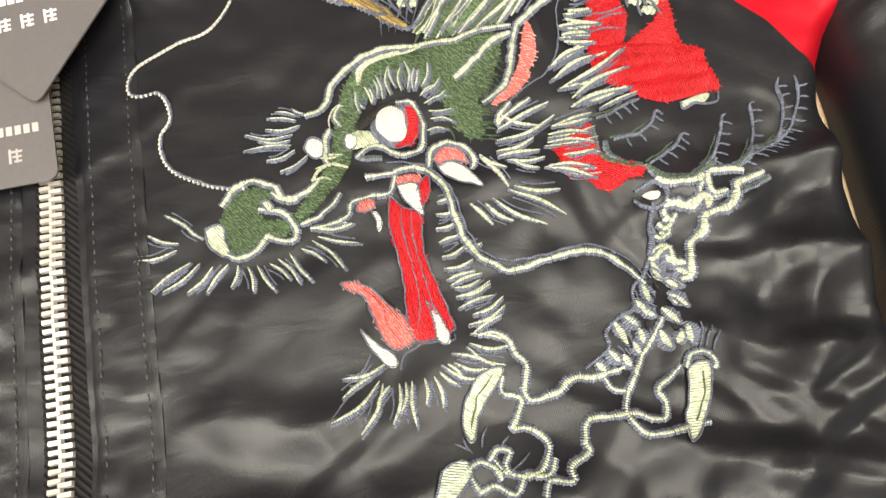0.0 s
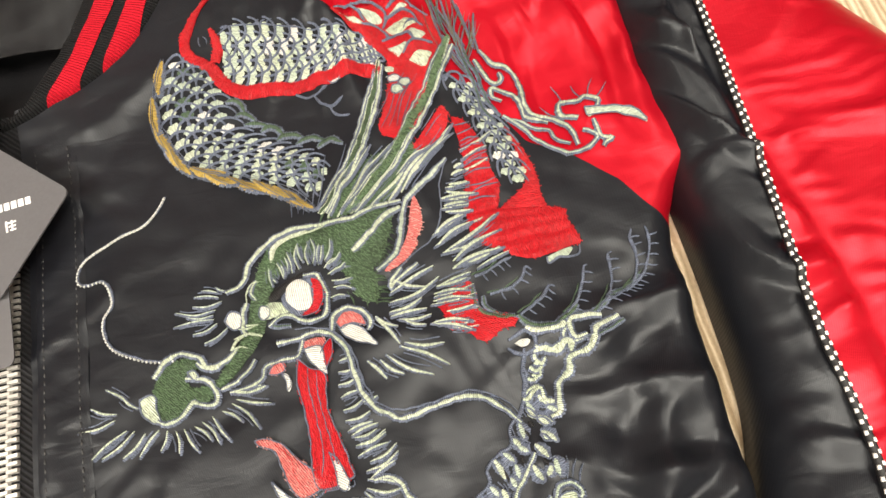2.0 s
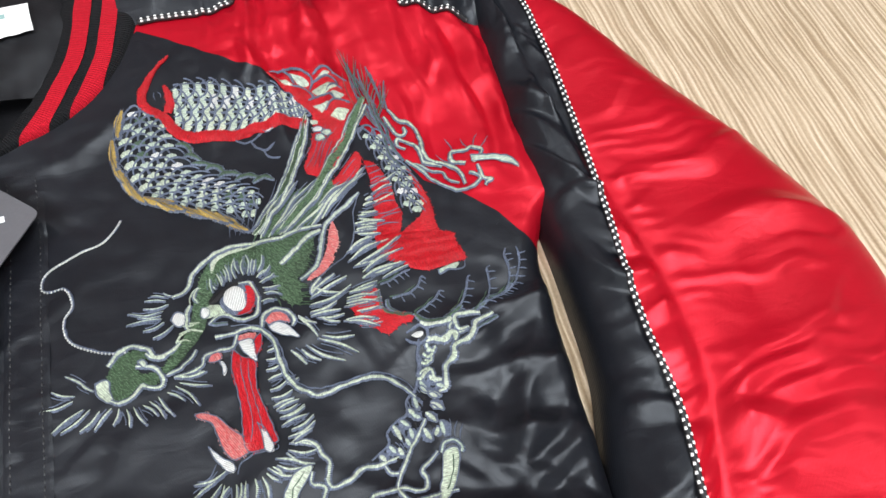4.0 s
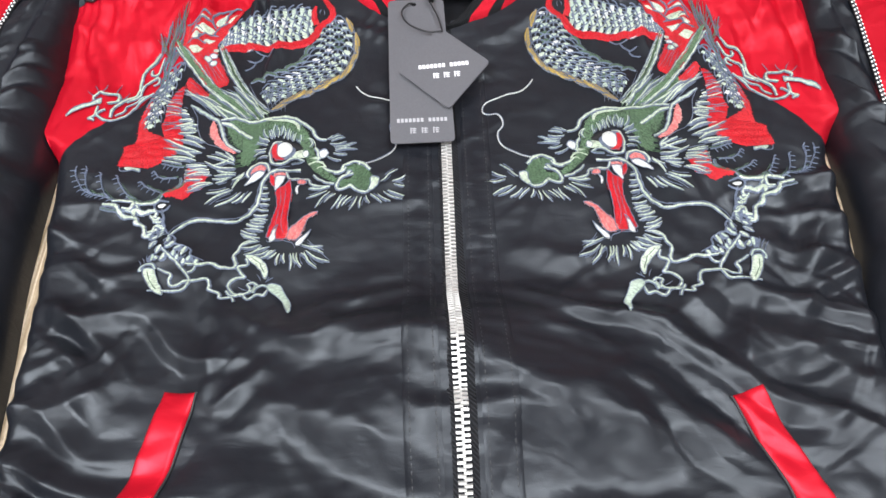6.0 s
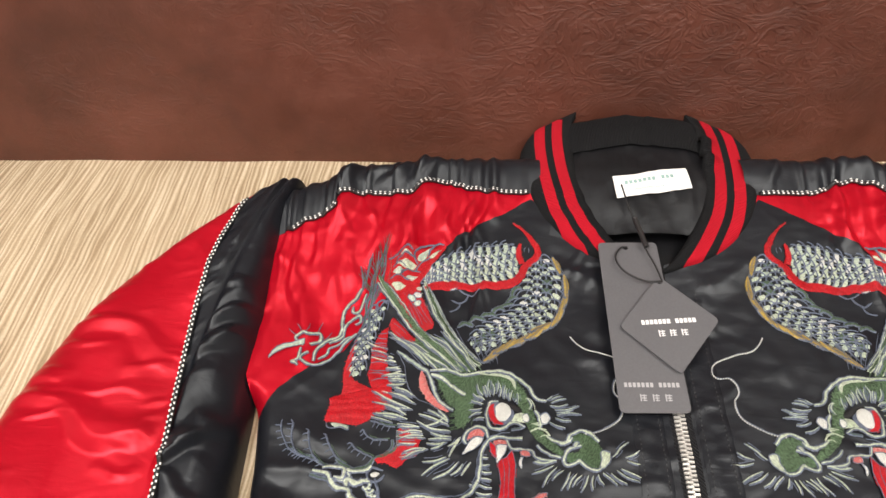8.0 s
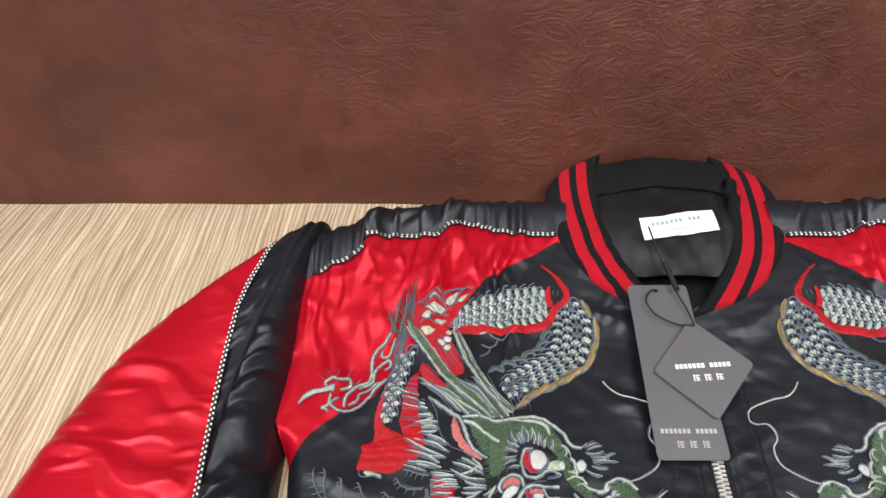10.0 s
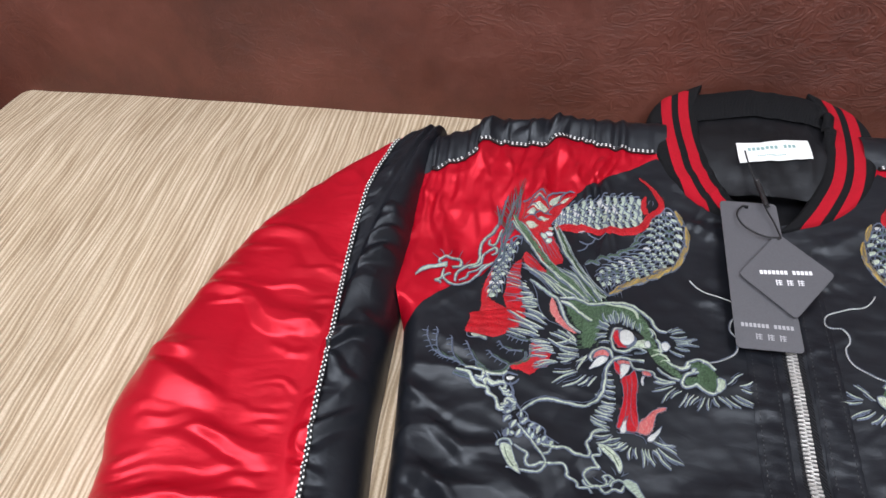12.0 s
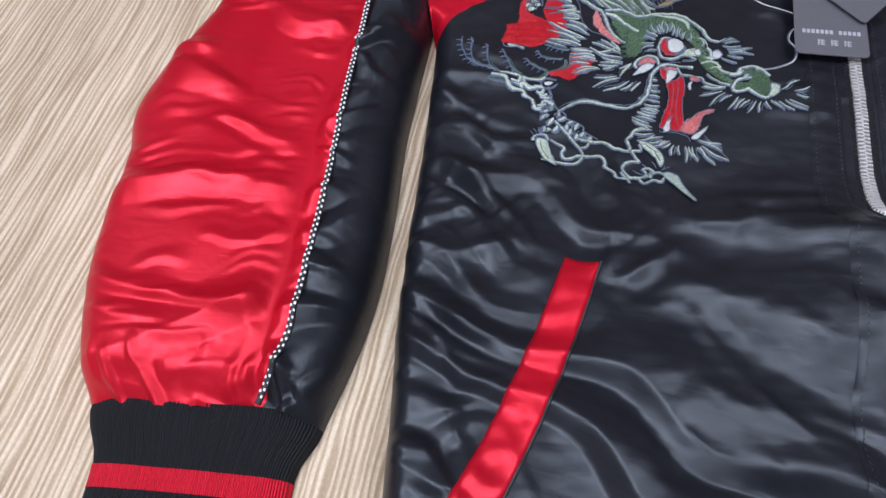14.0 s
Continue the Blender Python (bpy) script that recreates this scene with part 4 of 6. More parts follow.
# ---- swing tags ----
def card_bm(corners, hole, thick):
    """A flat card with rounded corners and a punched hole."""
    bm = bmesh.new()
    ring = []
    pts = [Vector(c) for c in corners]
    n = len(pts)
    for i, c in enumerate(pts):
        a, b = (pts[i - 1] - c).normalized(), (pts[(i + 1) % n] - c).normalized()
        r = 0.004
        for k in range(5):
            s = k / 4
            ring.append(c + a * r * (1 - s) ** 2 + b * r * s ** 2)
    outer = [bm.verts.new((p.x, p.y, 0)) for p in ring]
    inner = [bm.verts.new((hole[0] + 0.0019 * math.cos(q * math.pi / 6), hole[1] + 0.0019 * math.sin(q * math.pi / 6), 0)) for q in range(12)]
    edges = [bm.edges.new((outer[i], outer[(i + 1) % len(outer)])) for i in range(len(outer))]
    edges += [bm.edges.new((inner[i], inner[(i + 1) % 12])) for i in range(12)]
    bmesh.ops.triangle_fill(bm, use_beauty=True, edges=edges)
    res = bmesh.ops.extrude_face_region(bm, geom=bm.faces[:])
    bmesh.ops.translate(bm, verts=[v for v in res["geom"] if isinstance(v, bmesh.types.BMVert)], vec=(0, 0, thick))
    bmesh.ops.recalc_face_normals(bm, faces=bm.faces[:])
    return bm


def bars(parent, cx, cy, width, height, count, z, ink, gap=0.3, skip=(), turn=0.0):
    """A row of plain bars in place of small writing."""
    for k in range(count):
        if k in skip:
            continue
        w = width / count
        bm = bmesh.new()
        x = -width / 2 + w * k
        box(bm, x, x + w * (1 - gap), -height / 2, height / 2, 0, 0.00012)
        bmesh.ops.transform(bm, verts=bm.verts[:], matrix=Matrix.Translation((cx, cy, z)) @ Matrix.Rotation(turn, 4, "Z"))
        part("print_bar", bm, ink, parent, smooth=False)


def blocks(parent, cx, cy, z, ink, size, pitch, turn=0.0):
    """Three square marks, each of a few plain strokes."""
    for k in (-1, 0, 1):
        for ox, oy, w, h in ((-0.3, 0, 0.16, 1.0), (0.15, 0.3, 0.7, 0.15), (0.15, -0.05, 0.6, 0.14), (0.2, -0.38, 0.5, 0.14), (0.15, 0, 0.14, 0.95)):
            bm = bmesh.new()
            box(bm, (ox - w / 2) * size, (ox + w / 2) * size, (oy - h / 2) * size, (oy + h / 2) * size, 0, 0.00012)
            bmesh.ops.transform(bm, verts=bm.verts[:], matrix=Matrix.Translation((cx, cy, z)) @ Matrix.Rotation(turn, 4, "Z") @ Matrix.Translation((k * pitch, 0, 0)))
            part("print_bar", bm, ink, parent, smooth=False)


def swing_tags():
    tall = thing("swing_tag", "tall dark grey card swing tag with silver print over the zip", "tag", "swing tags")
    bm = card_bm([(-0.0225, 0.069), (0.0215, 0.069), (0.0235, -0.067), (-0.0225, -0.067)], (-0.002, 0.064), 0.0007)
    part("card", bm, CARD, tall, smooth=False)
    bars(tall, 0.001, -0.0475, 0.037, 0.0032, 13, 0.00075, PRINT_DIM, 0.3, (7,))
    blocks(tall, 0.002, -0.0565, 0.00075, PRINT_DIM, 0.0050, 0.0082)
    tall.matrix_basis = pose(-0.0188, 0.0665, 0.0465, 4.2, 0.0, 0.6)
    dia = thing("swing_tag", "small square dark grey swing tag turned on its corner, silver print", "tag", "swing tags")
    bm = card_bm([(0.0, 0.0385), (0.0345, 0.0005), (0.0, -0.0385), (-0.0345, -0.0005)], (0.0, 0.0335), 0.0007)
    part("card", bm, CARD, dia, smooth=False)
    bars(dia, 0.0, 0.0015, 0.038, 0.0034, 13, 0.00075, PRINT, 0.25, (7,))
    blocks(dia, 0.001, -0.0075, 0.00075, PRINT, 0.0050, 0.0078)
    dia.matrix_basis = pose(0.0, 0.0635, 0.0502, 5.0, -2.0, 3)
    return tall, dia


swing_tags()
cord = thing("tag_cord", "thin black cord that holds the swing tags", "cord", kind="")
loop = spline([(0.000, 0.097, 0.0545), (-0.012, 0.098, 0.0535), (-0.026, 0.106, 0.0545), (-0.031, 0.118, 0.055), (-0.026, 0.128, 0.0545), (-0.0205, 0.1305, 0.0525)], 60)
tube("loop", loop, 0.0007, CORD_BLACK, cord)
loop = spline([(0.0, 0.097, 0.054), (-0.003, 0.112, 0.0545), (-0.008, 0.127, 0.056), (-0.013, 0.152, 0.0585), (-0.0165, 0.17, 0.0605), (-0.019, 0.187, 0.0625)], 60)
tube("strand", loop, 0.0007, CORD_BLACK, cord)
bead = spline([(-0.0075, 0.1265, 0.0575), (-0.010, 0.139, 0.0588), (-0.013, 0.153, 0.0602)], 20)
tube("plastic_seal", bead, 0.0021, plain("black_plastic", (0.02, 0.02, 0.021), 0.3), cord, "glossy black plastic seal")

# ---- the embroidered dragons: one design in millimetres (x from the zip, y from the eyes), sewn mirrored on both fronts ----
THREADS = {"cream": T_CREAM, "white": T_WHITE, "slate": T_SLATE, "green": T_GREEN, "olive": T_OLIVE, "red": T_RED, "pink": T_PINK, "gold": T_GOLD, "mint": T_MINT, "brown": T_BROWN, "black": T_BLACK}
SPECKS = {"green": T_LEAF, "pink": T_BLUSH, "red": T_SCARLET}


def sewn(xy, height, sign):
    """Plan points in mm, laid on the cloth at a height in mm."""
    xy = np.asarray(xy, dtype=float) / 1000
    x, y = xy[:, 0] * sign, xy[:, 1]
    if sign < 0:
        # the mirrored design is squeezed below the jaw to fit the camera's view
        y = y + 0.125 * np.clip(-0.054 - y, 0, 1)
    return np.stack([x, y, body_z(x, y, False) + np.asarray(height) / 1000], axis=1)


def ribbon(line, widths, base, crown, sides=6, ragged=0.17):
    """Plan points, heights, uv and faces of a half-round ridge of thread along a line."""
    n = len(line)
    widths = np.asarray(widths) * (1 + ragged * np.where(np.arange(n) % 2, 1, -1) * (0.6 + 0.4 * np.sin(np.arange(n) * 1.7)))
    tan = np.gradient(line, axis=0)
    tan /= np.linalg.norm(tan, axis=1)[:, None] + 1e-9
    nor = np.stack([-tan[:, 1], tan[:, 0]], axis=1)
    s = np.linspace(-1, 1, sides)
    plan = line[:, None] + nor[:, None] * (s[None, :, None] * np.asarray(widths)[:, None, None] / 2)
    ribs = np.where(np.arange(n) % 2, 1.0, 0.7)
    high = base + (ribs * np.minimum(crown, 0.45 * np.asarray(widths)))[:, None] * np.sqrt(np.clip(1 - s ** 2, 0, 1))[None] - 0.35 * (np.abs(s) > 0.99)[None]
    run = np.concatenate([[0], np.cumsum(np.linalg.norm(np.diff(line, axis=0), axis=1))])
    uv = np.stack([np.broadcast_to(run[:, None], (n, sides)), s[None] * np.asarray(widths)[:, None] / 2], axis=2)
    return plan.reshape(-1, 2), high.ravel(), uv.reshape(-1, 2), grid_faces(n, sides)


class Pile:
    """Collects ridges of one thread into one mesh."""

    def __init__(self):
        self.xy, self.z, self.uv, self.f, self.n = [], [], [], [], 0

    def add(self, plan, high, uv, faces):
        self.xy.append(plan), self.z.append(high), self.uv.append(uv), self.f.append(faces + self.n)
        self.n += len(plan)

    def sew(self, name, mat, sign, parent, label=""):
        faces = np.concatenate(self.f)
        if sign > 0:
            faces = faces[:, ::-1]
        return mesh_object(name, sewn(np.concatenate(self.xy), np.concatenate(self.z), sign), faces, mat, parent, label, np.concatenate(self.uv))


def dragon(sign):
    root = mesh_object("dragon_embroidery", sewn([(150, 5), (152, 5), (152, 7), (150, 7)], [0.1] * 4, sign), [(0, 1, 2, 3)], T_GREEN, jacket, "dragon embroidered in green, cream, slate and red thread")

    def level(layer):
        return 0.15 + 0.28 * layer

    def cord(name, w, col, pts, edge=None, layer=1, taper=(0.6, 0.6)):
        span = sum(math.dist(a, b) for a, b in zip(pts, pts[1:]))
        n = max(10, int(span / 0.45))
        line = spline(pts, n)
        s = np.linspace(0, 1, n)
        if n > 16:
            stray = np.stack([flow(s * span, s * 0 + span, 4.5, 21), flow(s * span, s * 0 + span, 4.5, 22)], axis=1)
            line = line + 0.55 * stray * np.sin(s * math.pi)[:, None] ** 0.4
        widths = np.interp(s, np.linspace(0, 1, len(w)), w) if isinstance(w, list) else np.full(n, float(w))
        ends = np.interp(s, [0, 0.12, 0.88, 1], [taper[0], 1, 1, taper[1]])
        wide = np.max(widths) > 4
        widths = widths * ends * (1 if wide else 0.74) * (1 if wide else 1 + 0.3 * wobble(s * span, s * 0 + span, 2.6, 7))
        pile = Pile()
        pile.add(*ribbon(line, widths, level(layer), 0.8, 9 if wide else 6, 0.05 if wide else 0.15))
        if edge:
            pile.add(*ribbon(line, widths + 1.35 + 0.2 * np.maximum(widths - 2, 0) ** 0.5, level(layer) - 0.2, 0.45, 6, 0.22))
        ob = two_tone(pile, name, col, edge)
        if wide and col in SPECKS:
            rnd = random.Random(n)
            share = np.array([rnd.uniform(-0.4, 0.4) for k in range(3 * n)])
            tan = np.gradient(line, axis=0)
            nor = np.stack([-tan[:, 1], tan[:, 0]], axis=1) / (np.linalg.norm(tan, axis=1)[:, None] + 1e-9)
            at = np.arange(3 * n) % n
            spots = line[at] + nor[at] * (share * widths[at])[:, None]
            specks(spots, level(layer) + 0.8 * np.sqrt(1 - (2 * share) ** 2), math.atan2(*(line[-1] - line[0])[::-1]), SPECKS[col], ob, 0.8)

    def two_tone(pile, name, col, edge):
        ob = pile.sew(name, THREADS[col], sign, root)
        me = ob.data
        if edge:
            me.materials.append(THREADS[edge])
            first = len(pile.f[0])
            me.polygons.foreach_set("material_index", [0] * first + [1] * (len(me.polygons) - first))
        return ob

    def strokes(name, w, col, pairs, edge=None, layer=1, bend=0.08):
        for k, (x0, y0, x1, y1) in enumerate(pairs):
            a, b = np.array((x0, y0)), np.array((x1, y1))
            side = np.array((-(b - a)[1], (b - a)[0])) * bend * (1 if k % 3 else -0.5)
            n = max(8, int(math.dist(a, b) / 0.7))
            line = spline([a, (a + b) / 2 + side, b], n)
            s = np.linspace(0, 1, n)
            widths = 0.74 * w * (0.06 + 0.95 * np.sin((0.04 + 0.92 * s) * math.pi) ** 0.8)
            pile = Pile()
            pile.add(*ribbon(line, widths, level(layer), 0.6, 6, 0.16))
            if edge:
                pile.add(*ribbon(line + np.array((0.5, -0.45)) + 0.06 * (b - a), widths + 0.7, level(layer) - 0.2, 0.4, 6, 0.3))
                if w > 3:
                    two_tone(pile, name, col, edge)
                    continue
                # a lone thread runs beside the lock
                off = np.array((-(b - a)[1], (b - a)[0])) / (math.dist(a, b) + 1e-6) * (0.9 * w + 0.5) * (1 if k % 2 else -1)
                pile.add(*ribbon(line[: max(5, int(n * 0.8))] + off + (b - a) * 0.12, np.full(max(5, int(n * 0.8)), 0.55), level(layer) - 0.1, 0.35, 4))
            two_tone(pile, name, col, edge)

    def specks(spots, high, angle, mat, parent, share):
        """Short lighter stitches scattered over a sewn field."""
        rnd = random.Random(len(spots))
        pile = Pile()
        for p, h in zip(spots, high):
            if rnd.random() > share:
                continue
            a = angle + math.pi / 2 + rnd.gauss(0, 0.35)
            d = np.array((math.cos(a), math.sin(a))) * rnd.uniform(0.5, 1.0)
            p = p + np.array((rnd.uniform(-0.5, 0.5), rnd.uniform(-0.5, 0.5)))
            pile.add(*ribbon(np.array([p - d, p, p + d]), np.array([0.15, 0.42, 0.15]), h + 0.22, 0.2, 3, 0.0))
        if pile.n:
            tagged(pile.sew("stitch", mat, sign, parent), kind="stuff")

    def curl(pts):
        """A slate tendril with short barbs along its outer side and a thread of green beside it."""
        cord("curl", 1.7, "slate", pts, None, 2, (1, 0.5))
        span = sum(math.dist(a, b) for a, b in zip(pts, pts[1:]))
        line = spline(pts, max(6, int(span / 3.6)))
        tan = np.gradient(line, axis=0)
        tan /= np.linalg.norm(tan, axis=1)[:, None]
        barbs = [(p[0], p[1], p[0] + 4.2 * d[1] + 0.8 * d[0], p[1] - 4.2 * d[0] + 0.8 * d[1]) for p, d in list(zip(line, tan))[1:-1]]
        strokes("curl_barb", 1.0, "slate", barbs, None, 2, 0.08)
        cord("curl_lining", 0.9, "olive", [(x - 1.2, y + 0.9) for x, y in pts[:3]], None, 1, (1, 0.3))

    def patch(name, col, pts, edge=None, layer=0, angle=0.0, ew=1.0, bands=None):
        from mathutils.geometry import delaunay_2d_cdt
        span = sum(math.dist(a, b) for a, b in zip(pts, pts[1:] + pts[:1]))
        ring = spline(pts + pts[:1], max(14, int(span / 1.1)))[:-1]
        lo, hi = ring.min(axis=0), ring.max(axis=0)
        step = 1.4
        inside = [Vector((x + (step / 2 if r % 2 else 0), y)) for r, y in enumerate(np.arange(lo[1], hi[1], step)) for x in np.arange(lo[0], hi[0], step)]
        nb = len(ring)
        got = delaunay_2d_cdt([Vector(p) for p in ring] + inside, [(i, (i + 1) % nb) for i in range(nb)], [], 1, 1e-4)
        xy = np.array([(v.x, v.y) for v in got[0]])
        near = np.min(np.linalg.norm(xy[:, None] - ring[None], axis=2), axis=1)
        high = level(layer) - 0.25 + 0.75 * np.sqrt(np.clip(near / 2.2, 0, 1))
        if bands:
            # rows of stitches side by side: (direction across the rows, width, depth)
            turn, wide, deep = bands
            across = (xy[:, 0] * math.cos(turn) + xy[:, 1] * math.sin(turn)) / wide + 0.35 * flow(xy[:, 0], xy[:, 1], 14.0, 3)
            high = high + deep * np.clip(near / 1.5, 0, 1) * (np.abs(np.sin(across * math.pi)) ** 0.6 - 0.6)
        ca, sa = math.cos(angle), math.sin(angle)
        uv = np.stack([xy[:, 0] * ca + xy[:, 1] * sa, xy[:, 1] * ca - xy[:, 0] * sa], axis=1)
        faces = [tuple(f) if sign > 0 else tuple(reversed(f)) for f in got[2]]
        ob = mesh_object(name, sewn(xy, high, sign), faces, THREADS[col], root, uv=uv)
        if col in SPECKS:
            specks(xy[np.array([f[0] for f in got[2]])], high[np.array([f[0] for f in got[2]])], angle, SPECKS[col], ob, 0.7 if col == "green" else 0.5)
        if edge:
            cord("outline", ew, edge, [tuple(p) for p in ring[::3]] + [tuple(ring[0])], None, layer + 1, (1, 1))

    def scales(name, a, b, nu, nv, fill, layer=0):
        """Overlapping scales in rows between two edges of the body: a slate arc round a pale crescent."""
        A, B = spline(a, 60), spline(b, 60)

        def at(s, q):
            i = np.clip(s, 0, 1) * 59
            pa = np.array([np.interp(i, np.arange(60), A[:, k]) for k in (0, 1)])
            pb = np.array([np.interp(i, np.arange(60), B[:, k]) for k in (0, 1)])
            return pa + (pb - pa) * q

        rnd = random.Random(nu * 100 + nv)
        for i in range(nu):
            for j in range(nv):
                s = (i + 0.5 + (0.5 if j % 2 else 0)) / (nu + 0.5)
                q = (j + 0.5) / nv
                c = at(s, q)
                du = at(min(s + 0.5 / nu, 1), q) - at(max(s - 0.5 / nu, 0), q)
                dv = at(s, min(q + 0.5 / nv, 1)) - at(s, max(q - 0.5 / nv, 0))
                if min(np.linalg.norm(du), np.linalg.norm(dv)) < 0.4:
                    continue
                ang = np.linspace(-1.5, 1.5, 15)
                k = 9
                if fill == "full":
                    # a pale oval, a dark gap, and the arc that closes the scale on the far side
                    arc = c - du * 0.35 + np.outer(np.cos(ang), du * 1.05) + np.outer(np.sin(ang), dv * 1.05)
                    mid, bow, size = c - du * 0.12, du * 0.12, rnd.uniform(0.6, 0.72)
                    wide = rnd.uniform(0.62, 0.78)
                else:
                    # an arch open along the body, with a pale fan at its open end
                    arc = c + du * 0.45 - np.outer(np.cos(ang), du * 1.1) + np.outer(np.sin(ang), dv * 1.08)
                    mid, bow, size = c + du * 0.22, -du * 0.22, rnd.uniform(0.42, 0.62)
                    wide = rnd.uniform(0.42, 0.62)
                line = spline([mid - dv * size, mid + bow, mid + dv * size], k)
                wid = np.linalg.norm(du) * wide * np.sin(np.linspace(0.12, 0.92, k) * math.pi) ** 0.6
                pile = Pile()
                pile.add(*ribbon(line, wid, level(layer), 0.5, 5))
                inner = len(pile.f[0])
                pile.add(*ribbon(arc, 1.25 * np.sin(np.linspace(0.1, 0.9, 15) * math.pi) ** 0.4, level(layer + 2), 0.5, 4, 0.1))
                me = pile.sew(name, THREADS["olive" if fill != "full" and rnd.random() < 0.1 else "mint" if rnd.random() < 0.6 else "cream" if rnd.random() < 0.7 else "white"], sign, root).data
                me.materials.append(T_SLATE)
                me.polygons.foreach_set("material_index", [0] * inner + [1] * (len(me.polygons) - inner))

    scales("leg_scale", [(200, 88), (206, 70), (210, 52), (212, 36), (213, 26)], [(212, 86), (217, 65), (221, 49), (222, 33), (224, 25)], 7, 3, "half", 0)
    cord("ribbon", [1.2, 2.4, 4.0, 4.8, 5.4, 5.6, 6.4, 7.2, 7.0, 6.6, 6.2, 6.6, 7.4, 7.6, 5.5], "red", [(105, 158), (96, 150), (90, 141), (87, 134), (89, 127), (96, 121), (99, 115), (103, 109), (110, 105), (120, 104), (133, 102), (145, 104), (154, 104), (163, 104), (173, 99)], None, 2, (0.5, 0.9))
    cord("ribbon", [1.6, 2.8, 4.2, 5.0, 6.0, 7.4, 8.4, 7.6, 5.6], "red", [(158, 135), (164, 128), (170, 121), (176, 111), (181, 104), (188, 96), (189, 86), (184, 73), (178, 64)], None, 2, (0.5, 0.6))
    patch("ribbon", "red", [(177, 113), (183, 104), (191, 97), (193, 90), (188, 78), (184, 69), (178, 64), (170, 65), (165, 70), (169, 80), (173, 89), (176, 94), (177, 103)], None, 1, 1.4, 1.0)
    patch("ribbon_scale", "white", [(175, 94), (179, 96), (181, 94), (179, 91), (175, 91)], "slate", 5, 0.4, 0.7)
    patch("ribbon_scale", "mint", [(181, 93), (184, 94), (185, 91), (182, 88), (179, 89)], "slate", 5, 0.4, 0.7)
    patch("ribbon_scale", "mint", [(176, 89), (179, 89), (181, 86), (178, 84), (175, 86)], "slate", 5, 0.4, 0.7)
    cord("ribbon", [1.4, 2.2, 1.6], "red", [(199, 125), (199, 115), (201, 105)], None, 3, (0.6, 0.6))
    patch("ribbon", "red", [(195, 75), (197, 71), (195, 64), (189, 58), (181, 54), (177, 55), (182, 61), (189, 69)], None, 1, 0.8, 1.0)
    patch("crest", "red", [(160, 133), (171, 136), (190, 135), (205, 123), (203, 105), (193, 92), (184, 98), (176, 109), (168, 123)], None, 0, 0.4, 1.0)
    strokes("tail_hair", 0.9, "brown", [(205, 115, 201, 147), (207, 113, 205, 146), (208, 111, 210, 141), (209, 109, 213, 136), (210, 106, 216, 129), (211, 101, 220, 123), (212, 97, 224, 120), (213, 93, 225, 114), (206, 107, 205, 136), (210, 101, 211, 124), (211, 96, 217, 113), (203, 101, 201, 133)], None, 2, 0.06)
    strokes("tail_hair", 0.9, "olive", [(206, 114, 203, 147), (208, 110, 211, 138), (211, 104, 218, 126), (212, 96, 221, 117), (209, 106, 209, 126)], None, 3, 0.1)
    strokes("tail_hair", 0.8, "brown", [(218, 102, 215, 131), (220, 99, 223, 120), (214, 100, 210, 131), (214, 93, 207, 128), (211, 89, 204, 125), (213, 86, 206, 111)], "slate", 2, 0.06)
    cord("tail_line", 2.3, "cream", [(221, 101), (225, 92), (231, 85), (233, 74), (232, 66), (234, 59), (242, 56), (248, 48), (249, 38)], "slate", 3, (0.6, 0.6))
    cord("tail_line", 1.9, "cream", [(217, 96), (219, 88), (222, 81), (226, 82), (226, 86)], "slate", 3, (0.6, 0.6))
    cord("tail_line", 1.9, "cream", [(223, 70), (219, 74), (221, 78), (226, 74), (230, 68), (231, 59), (240, 54)], "slate", 3, (0.6, 0.6))
    cord("tail_line", 1.9, "mint", [(221, 62), (227, 55), (233, 45), (241, 37), (247, 35), (253, 36), (258, 39), (256, 43), (253, 45)], "slate", 3, (0.6, 0.6))
    cord("tail_line", 1.4, "mint", [(222, 60), (229, 57), (233, 52), (239, 50), (240, 45), (246, 40)], "slate", 2, (0.6, 0.6))
    cord("tail_line", 1.3, "olive", [(210, 104), (212, 93), (213, 86), (213, 75), (213, 68), (217, 58)], "slate", 3, (0.6, 0.6))
    cord("tail_line", 1.3, "olive", [(213, 105), (214, 95), (216, 88), (216, 81), (217, 71), (220, 62)], "slate", 2, (0.6, 0.6))
    cord("tail_line", 1.9, "cream", [(259, 48), (259, 43), (260, 39), (264, 37), (261, 36), (259, 34)], "slate", 3, (0.6, 0.6))
    cord("tail_line", 2.3, "cream", [(253, 51), (247, 55), (247, 61), (250, 61), (255, 59), (259, 60), (264, 57), (263, 54)], "slate", 3, (0.6, 0.6))
    patch("claw", "mint", [(257, 55), (265, 53), (273, 52), (278, 48), (281, 39), (276, 45), (269, 49), (261, 50), (257, 50)], "slate", 2, 1.5, 0.8)
    strokes("claw_hair", 0.8, "slate", [(249, 61, 247, 72), (257, 60, 255, 68), (260, 59, 265, 68), (262, 57, 271, 65), (247, 54, 239, 63)], None, 3, 0.08)
    strokes("mane_lock", 2.0, "cream", [(201, 16, 175, 7), (202, 7, 177, 3), (201, 0, 180, -4), (188, 16, 175, 12), (196, 34, 186, 33), (198, 27, 183, 28), (194, 23, 182, 23), (190, 20, 181, 16), (208, 42, 194, 39), (209, 48, 196, 44), (213, 55, 197, 49)], "slate", 3, 0.06)
    strokes("mane_lock", 1.4, "cream", [(186, -8, 171, -10), (186, -13, 169, -14), (186, -17, 167, -17), (185, -23, 174, -23), (182, -29, 165, -25), (183, -31, 171, -28), (204, -3, 189, -7)], "slate", 3, 0.05)
